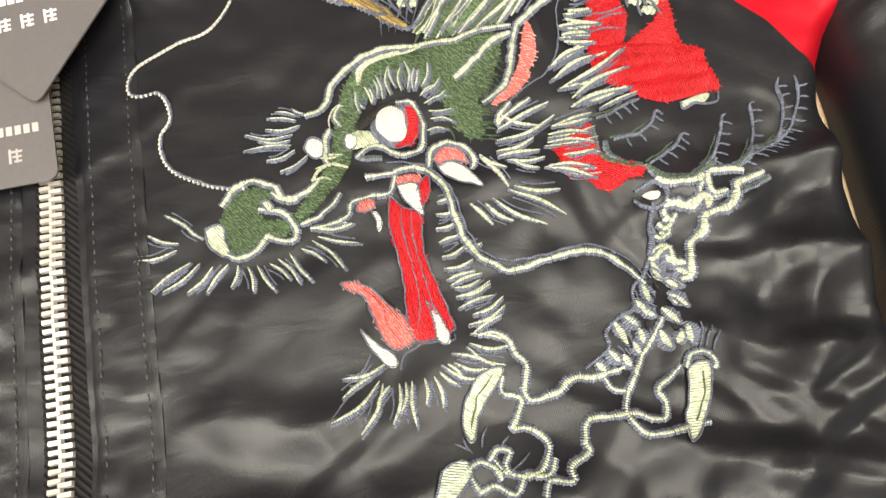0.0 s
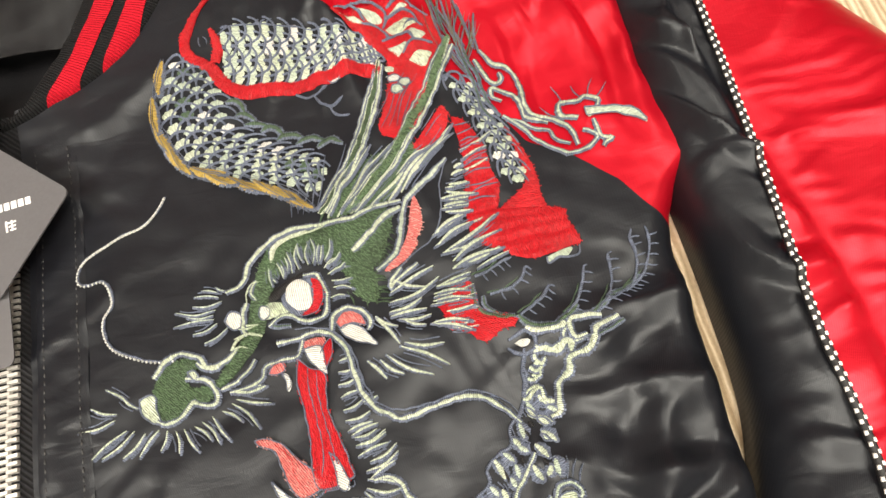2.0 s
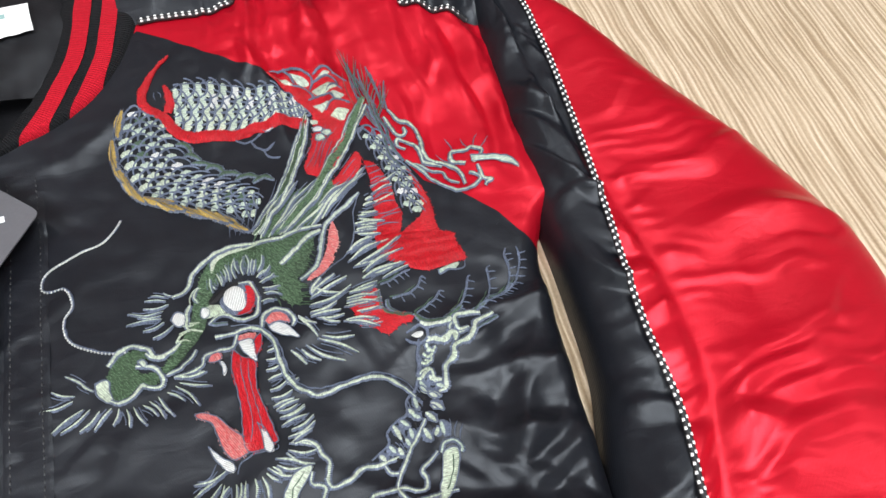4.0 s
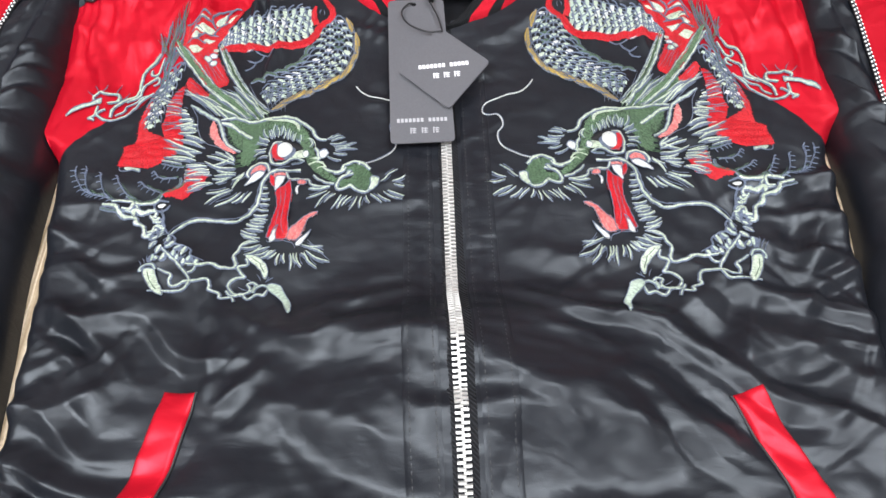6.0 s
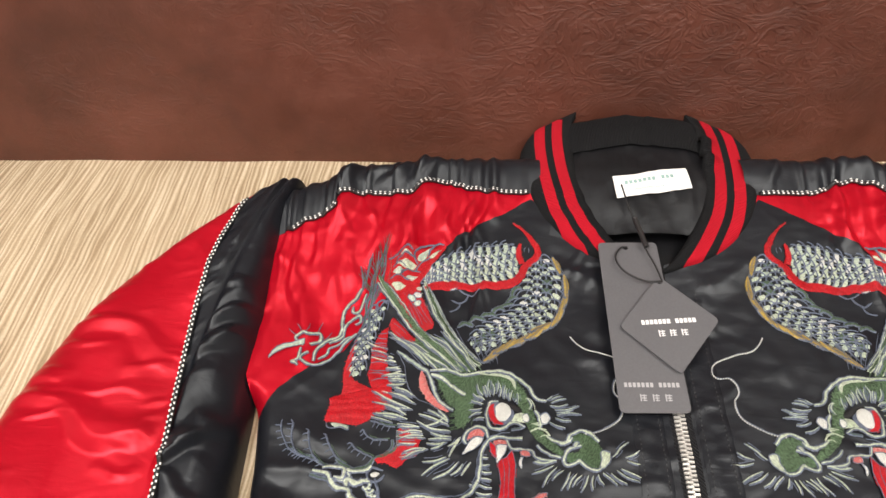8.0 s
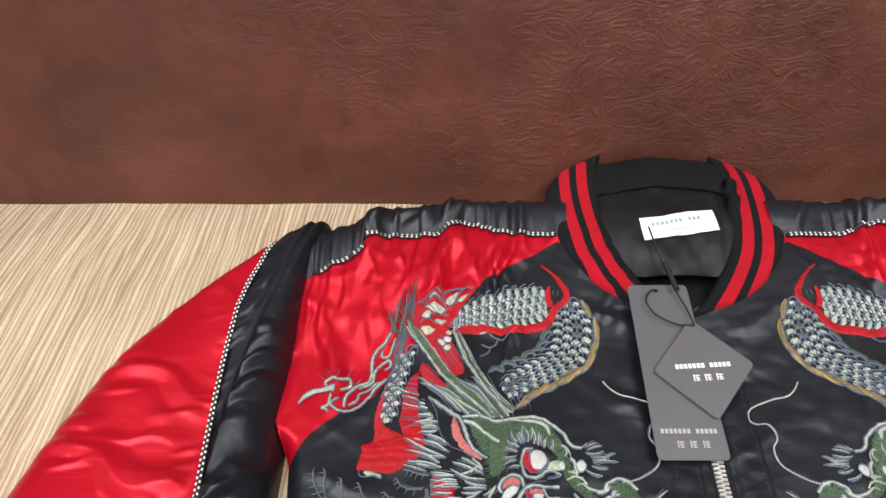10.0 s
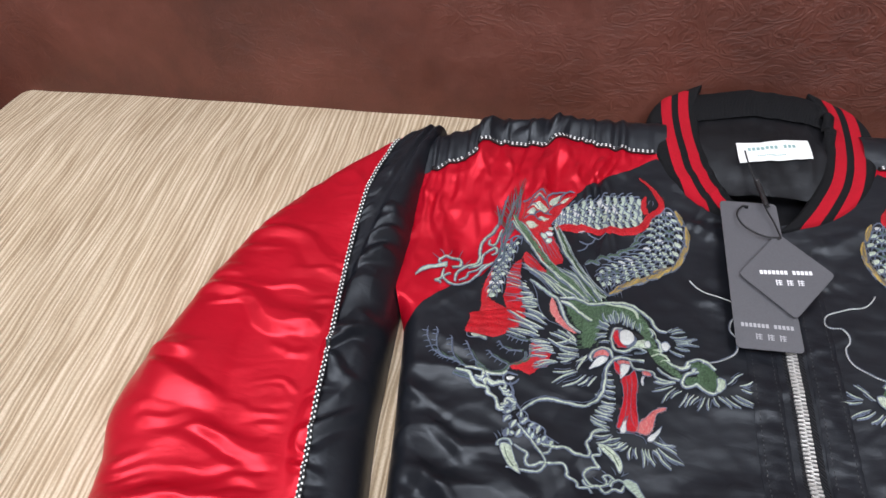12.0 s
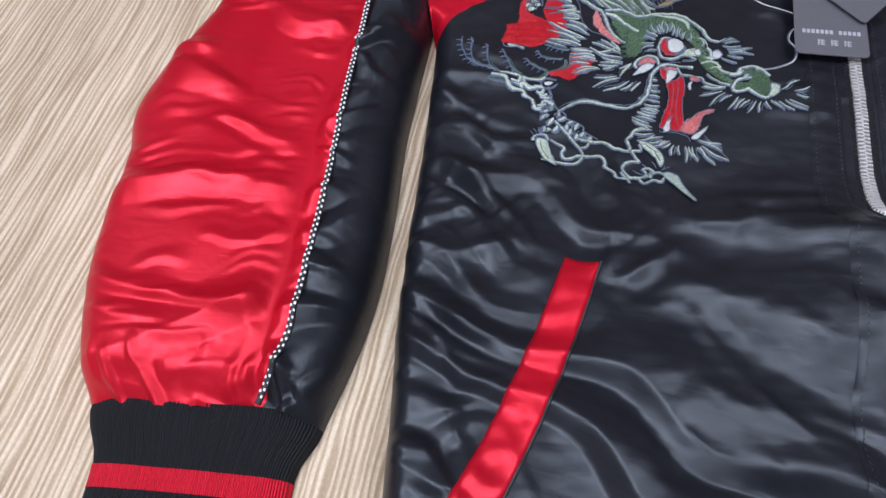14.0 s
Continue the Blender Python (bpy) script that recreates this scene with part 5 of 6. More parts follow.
    cord("horn", [2.2, 3.8, 4.0, 3.6, 2.0], "green", [(173, 105), (162, 79), (150, 58), (140, 44), (131, 35)], "cream", 4, (0.4, 0.8))
    cord("horn", [2.2, 4.2, 4.6, 4.4, 2.4], "green", [(208, 110), (195, 89), (176, 64), (158, 46), (143, 32)], "cream", 4, (0.4, 0.8))
    cord("horn_edge", 0.9, "cream", [(170, 101), (158, 77), (146, 56), (130, 37)], "slate", 5, (0.6, 0.6))
    cord("horn_edge", 0.9, "cream", [(205, 107), (192, 90), (173, 64), (155, 47), (140, 33)], "slate", 5, (0.6, 0.6))
    cord("horn_edge", 1.9, "cream", [(174, 102), (164, 77), (152, 57), (134, 34)], "slate", 5, (0.6, 0.6))
    cord("horn_edge", 1.9, "cream", [(209, 105), (197, 87), (178, 61), (161, 45), (146, 31)], "slate", 5, (0.6, 0.6))
    strokes("crown_hair", 2.7, "cream", [(154, 34, 179, 53), (160, 32, 187, 56), (167, 36, 192, 58), (173, 42, 196, 63), (148, 33, 169, 51), (145, 32, 161, 52), (138, 31, 157, 55), (134, 32, 146, 50)], "slate", 3, 0.04)
    strokes("crown_hair", 2.2, "olive", [(152, 33, 172, 52), (158, 33, 184, 56), (166, 37, 184, 49), (142, 32, 159, 54), (136, 31, 150, 53), (130, 31, 142, 48)], None, 2, 0.04)
    strokes("crown_hair", 0.8, "slate", [(130, 38, 139, 63), (128, 38, 135, 56), (124, 37, 132, 54), (134, 40, 149, 67), (122, 38, 125, 51), (119, 37, 122, 49)], None, 2, 0.05)
    patch("head", "green", [(106, 25), (116, 29), (125, 30), (141, 29), (154, 31), (161, 28), (157, 17), (152, 8), (148, 5), (148, -2), (147, -8), (143, -9), (138, -3), (136, 5), (131, 13), (124, 16), (116, 17), (109, 12), (105, 9), (101, 15)], None, 1, 0.7, 1.0)
    cord("snout", [7.0, 8.6, 8.2, 7.4, 7.0, 6.0, 4.6], "green", [(108, 19), (103, 11), (100, 1), (97, -7), (92, -15), (85, -22), (79, -27)], None, 2, (0.8, 0.7))
    cord("brow", 2.4, "cream", [(87, 10), (94, 12), (98, 20), (105, 26), (112, 30), (119, 31), (132, 30), (143, 29), (154, 32), (160, 32), (166, 32)], "slate", 4, (0.6, 0.6))
    cord("brow", 2.2, "cream", [(107, 18), (109, 25), (115, 28), (124, 29)], "slate", 3, (0.6, 0.6))
    cord("brow", 2.8, "cream", [(165, 29), (157, 26), (151, 21), (146, 17), (141, 14)], "slate", 4, (0.7, 0.9))
    cord("ear_edge", 2.6, "mint", [(190, 47), (182, 41), (173, 35), (167, 30), (163, 19), (160, 11), (155, 6), (149, 3)], "slate", 3, (0.3, 0.5))
    patch("ear", "pink", [(172, 33), (173, 26), (172, 18), (168, 12), (168, 10), (160, 4), (152, 2), (161, 10), (166, 18), (169, 27)], None, 2, 1.0, 1.0)
    cord("ear_edge", 0.9, "slate", [(190, 47), (184, 35), (181, 21), (175, 11), (165, 6), (158, 2), (154, -3)], None, 3, (0.6, 0.6))
    cord("snout_line", 1.6, "cream", [(100, 12), (97, 7), (99, 3)], "slate", 4, (0.6, 0.6))
    cord("snout_line", 2.0, "cream", [(95, 3), (93, -1), (92, -7), (93, -11)], "slate", 4, (0.6, 0.6))
    cord("snout_line", 1.2, "cream", [(93, -6), (98, -7)], None, 4, (0.6, 0.6))
    cord("snout_line", 1.5, "cream", [(86, -15), (90, -11), (95, -10), (99, -12)], None, 4, (0.6, 0.6))
    cord("snout_line", 2.2, "cream", [(89, -15), (84, -18), (77, -20), (72, -16)], "slate", 4, (0.6, 0.6))
    cord("snout_line", 1.5, "cream", [(95, -21), (91, -25), (86, -28), (80, -29)], "slate", 4, (0.6, 0.6))
    cord("snout_line", 1.3, "olive", [(102, -8), (106, -10), (111, -11)], "slate", 3, (0.6, 0.6))
    patch("nostril", "cream", [(99, -2), (103, 1), (106, -2), (106, -5), (102, -6), (99, -4)], None, 4, 0.3, 1.0)
    patch("eyelet", "white", [(85, -2), (87, 1), (89, 1), (92, -1), (92, -4), (90, -7), (87, -6)], "slate", 3, 0.2, 1.0)
    strokes("lash", 1.2, "mint", [(84, 9, 74, 12), (85, 7, 73, 8), (82, 4, 66, 7), (81, 0, 65, 1), (82, -2, 72, -4), (86, -5, 76, -9), (84, 11, 77, 14), (87, 11, 83, 14), (81, 2, 70, 4)], "slate", 3, 0.1)
    patch("nose", "green", [(56, -18), (61, -14), (67, -13), (72, -15), (75, -19), (69, -18), (67, -23), (72, -26), (77, -26), (77, -30), (72, -33), (66, -33), (62, -36), (57, -35), (55, -31), (54, -24)], None, 2, 0.7, 1.0)
    cord("nose_edge", 2.4, "cream", [(55, -18), (61, -12), (67, -11), (73, -14), (76, -19), (81, -19)], "slate", 4, (0.6, 0.6))
    cord("nose_edge", 2.2, "cream", [(67, -21), (75, -24), (78, -29), (78, -33), (74, -34), (69, -31), (65, -35), (59, -37), (55, -35)], "slate", 4, (0.6, 0.6))
    patch("nose_lobe", "cream", [(49, -25), (52, -24), (55, -25), (55, -31), (57, -35), (55, -36), (51, -33), (49, -29)], "slate", 3, 0.6, 1.0)
    patch("nose_fill", "cream", [(68, -19), (71, -19), (72, -22), (70, -23)], "slate", 4, 0.2, 1.0)
    strokes("beard", 1.4, "cream", [(45, -25, 36, -17), (40, -28, 30, -23), (39, -30, 25, -31), (43, -35, 28, -43), (46, -36, 33, -43), (50, -38, 41, -45), (55, -38, 47, -46), (58, -39, 55, -46), (61, -40, 62, -49), (64, -40, 69, -50), (68, -40, 74, -47), (71, -39, 77, -49), (75, -38, 81, -49), (79, -37, 86, -43), (83, -35, 92, -47), (85, -34, 98, -39), (86, -31, 97, -32), (48, -28, 42, -21)], "slate", 1, 0.08)
    whisker = [(67, 61), (63, 55), (57, 50), (48, 48), (39, 45), (32, 42), (28, 38), (27, 32), (30, 29), (37, 29), (40, 25), (41, 18), (37, 12), (37, 4), (41, -3), (50, -9), (57, -12), (64, -13)]
    cord("whisker", 1.5, "slate", [(x + 0.5, y + 0.5) for x, y in whisker], None, 2, (0.5, 0.9))
    chain = spline(whisker, 74)
    strokes("whisker_stitch", 1.6, "white", [(*(a + (b - a) * 0.1), *(b - (b - a) * 0.22)) for a, b in zip(chain[:-1] + (0.35, 0.3), chain[1:] - (0.35, 0.3))], None, 3, 0.02)
    strokes("eyelash", 1.1, "cream", [(115, 11, 114, 21), (118, 12, 119, 24), (122, 13, 124, 24), (126, 12, 129, 20), (128, 10, 134, 13), (129, 7, 138, 8), (130, 4, 138, 3), (130, 1, 138, -2), (128, -3, 135, -4), (111, 10, 109, 18), (108, 9, 106, 15)], "slate", 3, 0.12)
    strokes("brow_hair", 1.0, "green", [(140, -1, 145, -10), (139, 2, 148, -6), (141, -2, 142, -11), (150, 6, 155, 11), (152, 9, 157, 14), (135, -2, 137, -9), (147, 2, 152, -1), (146, -3, 150, -6)], None, 1, 0.08)
    patch("gum", "pink", [(128, -14), (131, -11), (136, -11), (139, -15), (140, -18), (134, -16), (130, -17)], "slate", 3, 0.4, 0.8)
    cord("cheek", 1.8, "cream", [(126, -17), (128, -11), (133, -9), (139, -12), (142, -17), (140, -21)], "slate", 4, (0.6, 0.6))
    patch("tusk", "white", [(129, -17), (133, -16), (138, -19), (140, -23), (143, -28), (138, -26), (133, -23), (130, -20)], "slate", 4, 0.9, 0.7)
    cord("lip", 2.3, "cream", [(104, -17), (112, -17), (120, -16), (126, -19), (130, -26), (131, -34), (132, -41), (134, -48), (139, -54), (146, -58), (157, -57), (168, -56), (176, -58), (183, -64), (188, -71)], "slate", 4, (0.8, 0.5))
    cord("lip", 1.0, "slate", [(112, -13), (119, -14), (126, -17), (131, -24), (133, -33), (134, -41), (136, -47), (140, -52), (147, -55), (158, -55), (169, -54), (177, -56), (185, -62), (189, -69)], None, 3, (0.6, 0.6))
    patch("gum", "pink", [(114, -19), (118, -18), (122, -19), (122, -22), (118, -22), (114, -22)], None, 3, 0.3, 1.0)
    patch("fang", "white", [(114, -22), (120, -22), (121, -26), (121, -31), (121, -34), (118, -31), (115, -26)], "slate", 6, 1.2, 0.6)
    patch("gum", "pink", [(99, -28), (101, -25), (105, -25), (106, -27), (104, -29), (100, -29)], "slate", 4, 0.3, 0.7)
    patch("fang", "white", [(104, -29), (106, -30), (107, -34), (105, -37), (105, -33)], "slate", 4, 1.2, 0.5)
    cord("lip", 1.6, "cream", [(83, -31), (90, -31), (96, -29), (99, -25), (106, -24), (111, -24), (113, -21), (114, -18)], "slate", 3, (0.6, 0.6))
    cord("lip", 1.6, "cream", [(84, -31), (92, -33), (97, -32)], "slate", 2, (0.6, 0.6))
    patch("tongue", "red", [(111, -25), (115, -30), (120, -33), (119, -42), (119, -50), (121, -59), (123, -69), (123, -74), (119, -75), (113, -76), (110, -74), (109, -69), (110, -58), (110, -47), (109, -35)], "slate", 5, 0.1, 0.8)
    patch("tongue", "red", [(122, -22), (125, -20), (125, -25), (122, -30), (120, -32), (120, -26)], "slate", 5, 0.1, 0.6)
    cord("tongue_line", 0.7, "slate", [(114, -30), (113, -38), (114, -51), (114, -64), (112, -71)], None, 7, (0.6, 0.6))
    cord("tongue_line", 0.7, "slate", [(117, -32), (116, -41), (117, -54), (118, -65), (119, -73)], None, 7, (0.6, 0.6))
    patch("tongue_tip", "pink", [(90, -52), (94, -52), (99, -55), (103, -60), (107, -65), (111, -69), (116, -72), (117, -74), (112, -75), (108, -76), (104, -77), (101, -74), (99, -68), (98, -62), (96, -57), (92, -55)], "slate", 4, 0.5, 0.8)
    cord("tongue_line", 0.6, "red", [(97, -55), (102, -62), (103, -69), (106, -75)], None, 6, (0.6, 0.6))
    patch("fang", "white", [(94, -68), (97, -72), (101, -76), (104, -80), (103, -82), (100, -81), (97, -76), (95, -72)], "slate", 6, 0.9, 0.7)
    patch("fang", "white", [(116, -63), (119, -67), (121, -73), (121, -78), (118, -77), (117, -74), (117, -68)], "slate", 7, 0.9, 0.7)
    cord("jaw", 0.9, "slate", [(104, -83), (106, -79), (113, -76), (122, -77), (123, -75)], None, 2, (0.6, 0.6))
    strokes("chin_hair", 1.7, "cream", [(95, -83, 85, -88), (97, -85, 81, -95), (98, -86, 89, -100), (100, -87, 95, -92), (103, -87, 99, -99), (105, -87, 102, -96), (107, -87, 106, -101), (111, -87, 110, -95), (114, -87, 115, -97), (116, -86, 121, -91), (119, -84, 123, -90), (100, -80, 86, -82)], "slate", 1, 0.1)
    strokes("chin_hair", 1.0, "slate", [(101, -81, 81, -94), (96, -76, 85, -82), (96, -79, 87, -81)], None, 1, 0.2)
    strokes("throat", 1.6, "cream", [(132, -30, 126, -30), (132, -34, 125, -34), (132, -38, 124, -39), (131, -43, 124, -44), (132, -47, 124, -49), (134, -52, 124, -53), (136, -57, 125, -59), (138, -60, 126, -63), (138, -47, 132, -48)], "slate", 2, 0.1)
    strokes("throat", 1.6, "cream", [(134, -56, 124, -57), (135, -59, 126, -60), (138, -61, 126, -63), (138, -65, 126, -67), (141, -66, 130, -70), (141, -69, 128, -73), (139, -72, 129, -76)], "slate", 2, 0.1)
    strokes("throat", 1.6, "cream", [(140, -81, 128, -76), (140, -82, 127, -79), (137, -88, 126, -80), (134, -88, 121, -81), (132, -88, 121, -84), (130, -91, 117, -84)], "slate", 2, 0.12)
    strokes("cheek_fur", 2.0, "cream", [(172, -1, 152, -8), (173, -6, 151, -12), (164, -13, 150, -16), (165, -18, 150, -18), (166, -21, 153, -20), (163, -25, 155, -21), (151, -30, 144, -17), (152, -23, 144, -16), (168, -34, 153, -30), (168, -43, 151, -31), (161, -45, 145, -33), (150, -42, 142, -34), (143, -42, 137, -33), (167, -9, 154, -2)], "slate", 3, 0.08)
    cord("cheek_fur", 1.7, "cream", [(166, 2), (156, -3), (153, -6), (154, -2), (159, 2)], "slate", 3, (0.6, 0.6))
    cord("tendon", 1.7, "cream", [(189, -83), (184, -89), (179, -94), (173, -102), (169, -108), (170, -113), (174, -117), (182, -117), (194, -117)], "slate", 4, (0.6, 0.6))
    cord("paw", 2.3, "cream", [(173, -96), (164, -97), (156, -96), (151, -99), (146, -100), (142, -100), (141, -96), (143, -90), (141, -85), (139, -80), (135, -77), (130, -77)], "slate", 3, (0.6, 0.6))
    cord("paw", 1.6, "cream", [(166, -98), (168, -102), (171, -103), (173, -101)], "slate", 3, (0.6, 0.6))
    cord("paw", 1.9, "cream", [(190, -99), (185, -102), (181, -105), (182, -109), (180, -113), (176, -113), (171, -110), (160, -109), (157, -110), (155, -115), (155, -118), (149, -121), (148, -125), (143, -124), (141, -124), (139, -128)], "slate", 3, (0.6, 0.6))
    cord("paw", 1.8, "cream", [(145, -118), (142, -122), (135, -121), (131, -126), (125, -122), (121, -123), (119, -118)], "slate", 3, (0.6, 0.6))
    cord("paw", 2.0, "cream", [(135, -91), (134, -96), (139, -99), (137, -104), (135, -107), (141, -109), (144, -114), (142, -118), (139, -121), (134, -121), (129, -119), (127, -115)], "slate", 3, (0.6, 0.6))
    patch("claw", "cream", [(132, -88), (136, -89), (130, -96), (125, -102), (122, -109), (120, -107), (120, -101), (123, -95), (127, -90)], "slate", 4, 0.8, 0.9)
    cord("claw_line", 0.9, "olive", [(132, -90), (126, -96), (122, -105)], None, 6, (0.6, 0.6))
    patch("claw", "cream", [(192, -100), (194, -99), (199, -100), (197, -108), (192, -116), (187, -120), (184, -120), (188, -111)], "slate", 4, 1.5, 0.9)
    cord("claw_line", 1.2, "olive", [(196, -102), (194, -109), (189, -116)], None, 6, (0.6, 0.6))
    cord("claw_cap", 2.0, "mint", [(191, -100), (194, -96), (199, -97), (201, -100), (200, -102)], "slate", 5, (0.6, 0.6))
    strokes("claw_hair", 1.0, "slate", [(197, -95, 199, -87), (199, -95, 202, -89), (201, -97, 204, -91)], None, 4, 0.08)
    cord("claw_cap", 2.2, "mint", [(116, -119), (118, -116), (123, -115), (127, -118), (128, -121)], "slate", 5, (0.6, 0.6))
    cord("claw_cap", 1.8, "cream", [(125, -115), (129, -112), (132, -114), (130, -117), (131, -120)], "slate", 4, (0.6, 0.6))
    strokes("claw_hair", 1.0, "slate", [(120, -111, 116, -108), (124, -111, 127, -105), (129, -113, 133, -109), (131, -119, 138, -115), (121, -112, 119, -107)], None, 4, 0.08)
    patch("claw", "mint", [(111, -115), (117, -113), (120, -117), (113, -124), (108, -131), (104, -141), (102, -141), (103, -132), (107, -123)], "slate", 5, 1.3, 0.9)
    strokes("brow_fur", 0.9, "green", [(144, 9, 151, 9), (144, 7, 151, 7), (144, 5, 151, 5), (144, 3, 152, 3), (145, 1, 152, 0), (145, -1, 152, -2), (145, -3, 152, -4), (145, -4, 153, -6), (146, -6, 153, -8), (146, -8, 153, -10), (146, -10, 153, -13)], None, 1, 0.1)
    strokes("brow_fur", 0.9, "green", [(144, 9, 140, 8), (144, 7, 140, 6), (144, 5, 140, 4), (144, 3, 140, 2), (145, 1, 141, 0), (145, -1, 141, -2), (145, -3, 141, -3), (145, -4, 141, -5), (146, -6, 142, -7), (146, -8, 142, -9)], None, 1, 0.1)
    cord("brow_fur", 2.2, "green", [(143, 13), (144, 5), (145, -3), (146, -11)], None, 1, (1, 0.3))
    strokes("head_fur", 0.9, "green", [(158, 29, 161, 27), (157, 27, 161, 25), (157, 24, 160, 22), (156, 22, 160, 19), (156, 20, 160, 17), (155, 18, 159, 14), (154, 16, 158, 12), (154, 13, 157, 10), (153, 11, 156, 7), (153, 9, 155, 5), (152, 7, 155, 3)], None, 1, 0.1)
    strokes("head_fur", 0.9, "olive", [(131, 26, 132, 21), (133, 24, 134, 19), (135, 22, 135, 17), (137, 24, 138, 19), (139, 22, 139, 17), (141, 20, 141, 15), (143, 22, 144, 18), (145, 20, 145, 16), (147, 18, 147, 14), (149, 21, 150, 16), (151, 19, 151, 14), (153, 17, 153, 12)], None, 3, 0.1)
    strokes("snout_fur", 0.9, "olive", [(106, 16, 104, 14), (105, 12, 102, 10), (104, 9, 101, 7), (103, 6, 100, 3), (101, 2, 99, 0), (100, -1, 98, -3), (99, -4, 96, -6), (98, -7, 95, -10), (97, -11, 94, -13)], None, 4, 0.1)
    patch("horn_fill", "green", [(133, 32), (151, 53), (163, 59), (174, 60), (179, 53), (165, 36), (154, 33), (143, 31)], None, 0, 0.9, 1.0)
    strokes("ribbon_thread", 0.55, "slate", [(166, 70, 183, 97), (170, 71, 189, 95), (165, 75, 174, 88), (175, 68, 184, 85), (173, 69, 183, 88), (184, 60, 194, 70), (183, 63, 192, 73)], None, 5, 0.03)
    strokes("crown_hair", 1.2, "cream", [(141, 43, 158, 62), (145, 39, 168, 61), (138, 40, 149, 56), (151, 37, 171, 56), (167, 45, 185, 55), (176, 45, 195, 58)], "slate", 6, 0.05)
    strokes("tail_hair", 0.6, "slate", [(206, 114, 202, 148), (207, 112, 207, 144), (208, 110, 211, 139), (210, 107, 215, 133), (211, 103, 218, 126), (212, 98, 222, 121), (213, 94, 224, 117), (206, 106, 206, 133)], None, 4, 0.08)
    strokes("scale_edge", 0.8, "slate", [(120, 138, 123, 140), (123, 137, 126, 139), (126, 136, 129, 139), (94, 137, 94, 132), (96, 137, 97, 133)], None, 1, 0.2)
    cord("scale_edge", 0.9, "slate", [(103, 136), (111, 139), (130, 135), (156, 127), (168, 121), (177, 108)], None, 3, (0.6, 0.6))
    scales("scale", [(103, 135), (111, 139), (130, 135), (156, 127), (168, 121), (177, 107)], [(102, 120), (105, 112), (120, 107), (143, 107), (157, 107), (171, 104)], 12, 4, "full", 0)
    scales("scale", [(81, 130), (76, 120), (71, 110), (71, 99), (75, 83), (82, 73), (91, 66), (108, 58), (126, 50), (132, 42)], [(92, 126), (98, 117), (99, 104), (100, 95), (104, 86), (111, 80), (119, 75), (129, 68), (136, 62), (139, 54)], 14, 4, "half", 0)
    cord("belly", 3.6, "gold", [(68, 111), (67, 101), (70, 87), (77, 74), (90, 65), (107, 56), (121, 48), (126, 41)], "slate", 1, (0.5, 0.6))
    strokes("belly_plate", 5.8, "gold", [(76, 128, 71, 113)], "slate", 2.0, 0.1)
    strokes("belly_plate", 5.8, "gold", [(68, 112, 68, 94)], "slate", 4.2, 0.1)
    strokes("belly_plate", 5.8, "gold", [(66, 100, 74, 82)], "slate", 2.0, 0.1)
    strokes("belly_plate", 5.8, "gold", [(71, 86, 80, 69)], "slate", 4.2, 0.1)
    strokes("belly_plate", 5.8, "gold", [(77, 74, 95, 66)], "slate", 2.0, 0.1)
    strokes("belly_plate", 5.8, "gold", [(86, 67, 99, 59)], "slate", 4.2, 0.1)
    strokes("belly_plate", 5.8, "gold", [(95, 64, 109, 53)], "slate", 2.0, 0.1)
    strokes("belly_plate", 5.8, "gold", [(106, 59, 121, 46)], "slate", 4.2, 0.1)
    strokes("belly_plate", 5.8, "gold", [(114, 54, 129, 39)], "slate", 2.0, 0.1)
    cord("belly_line", 0.55, "slate", [(75, 128), (68, 111), (66, 94), (73, 80), (81, 68), (94, 60), (109, 52), (120, 44), (127, 37)], None, 4, (0.6, 0.6))
    cord("fin", [0.9, 3.0, 3.4, 1.0], "olive", [(100, 101), (105, 101), (108, 94)], "slate", 2, (0.5, 0.5))
    cord("fin", [0.9, 3.0, 3.4, 1.0], "olive", [(103, 93), (107, 94), (112, 89)], "slate", 2, (0.5, 0.5))
    cord("fin", [0.9, 3.0, 3.4, 1.0], "olive", [(106, 88), (111, 88), (117, 85)], "slate", 2, (0.5, 0.5))
    cord("fin", [0.9, 3.0, 3.4, 1.0], "olive", [(113, 83), (118, 85), (123, 79)], "slate", 2, (0.5, 0.5))
    cord("fin", [0.9, 3.0, 3.4, 1.0], "olive", [(119, 77), (124, 79), (131, 76)], "slate", 2, (0.5, 0.5))
    cord("fin", [0.9, 3.0, 3.4, 1.0], "olive", [(127, 73), (133, 75), (141, 72)], "slate", 2, (0.5, 0.5))
    cord("fin", [0.9, 3.0, 3.4, 1.0], "olive", [(136, 68), (142, 72), (148, 68)], "slate", 2, (0.5, 0.5))
    cord("fin", 1.7, "slate", [(132, 99), (137, 96), (142, 97), (147, 100)], None, 1, (0.7, 0.3))
    cord("fin", 1.8, "slate", [(140, 97), (142, 92), (147, 89), (153, 92)], None, 1, (0.7, 0.3))
    cord("fin", 1.7, "slate", [(146, 89), (148, 84), (152, 82), (154, 82)], None, 1, (0.7, 0.5))
    patch("fin", "white", [(147, 104), (152, 103), (155, 101), (151, 100), (148, 101)], "slate", 2, 0.2, 0.8)
    cord("ribbon", [1.6, 3.2, 4.4, 4.8, 4.4], "red", [(100, 139), (101, 136), (102, 131), (101, 127), (99, 122)], None, 3, (0.6, 0.9))
    cord("eyelid", 1.9, "cream", [(102, -9), (108, -6), (112, -7), (116, -10), (120, -11), (124, -10), (126, -6), (127, -1), (126, 4), (124, 8), (119, 9)], "slate", 4, (0.5, 0.5))
    patch("eye_corner", "cream", [(104, 1), (108, 0), (110, -2), (111, -6), (108, -6), (105, -6), (104, -3)], None, 4, 0.3, 1.0)
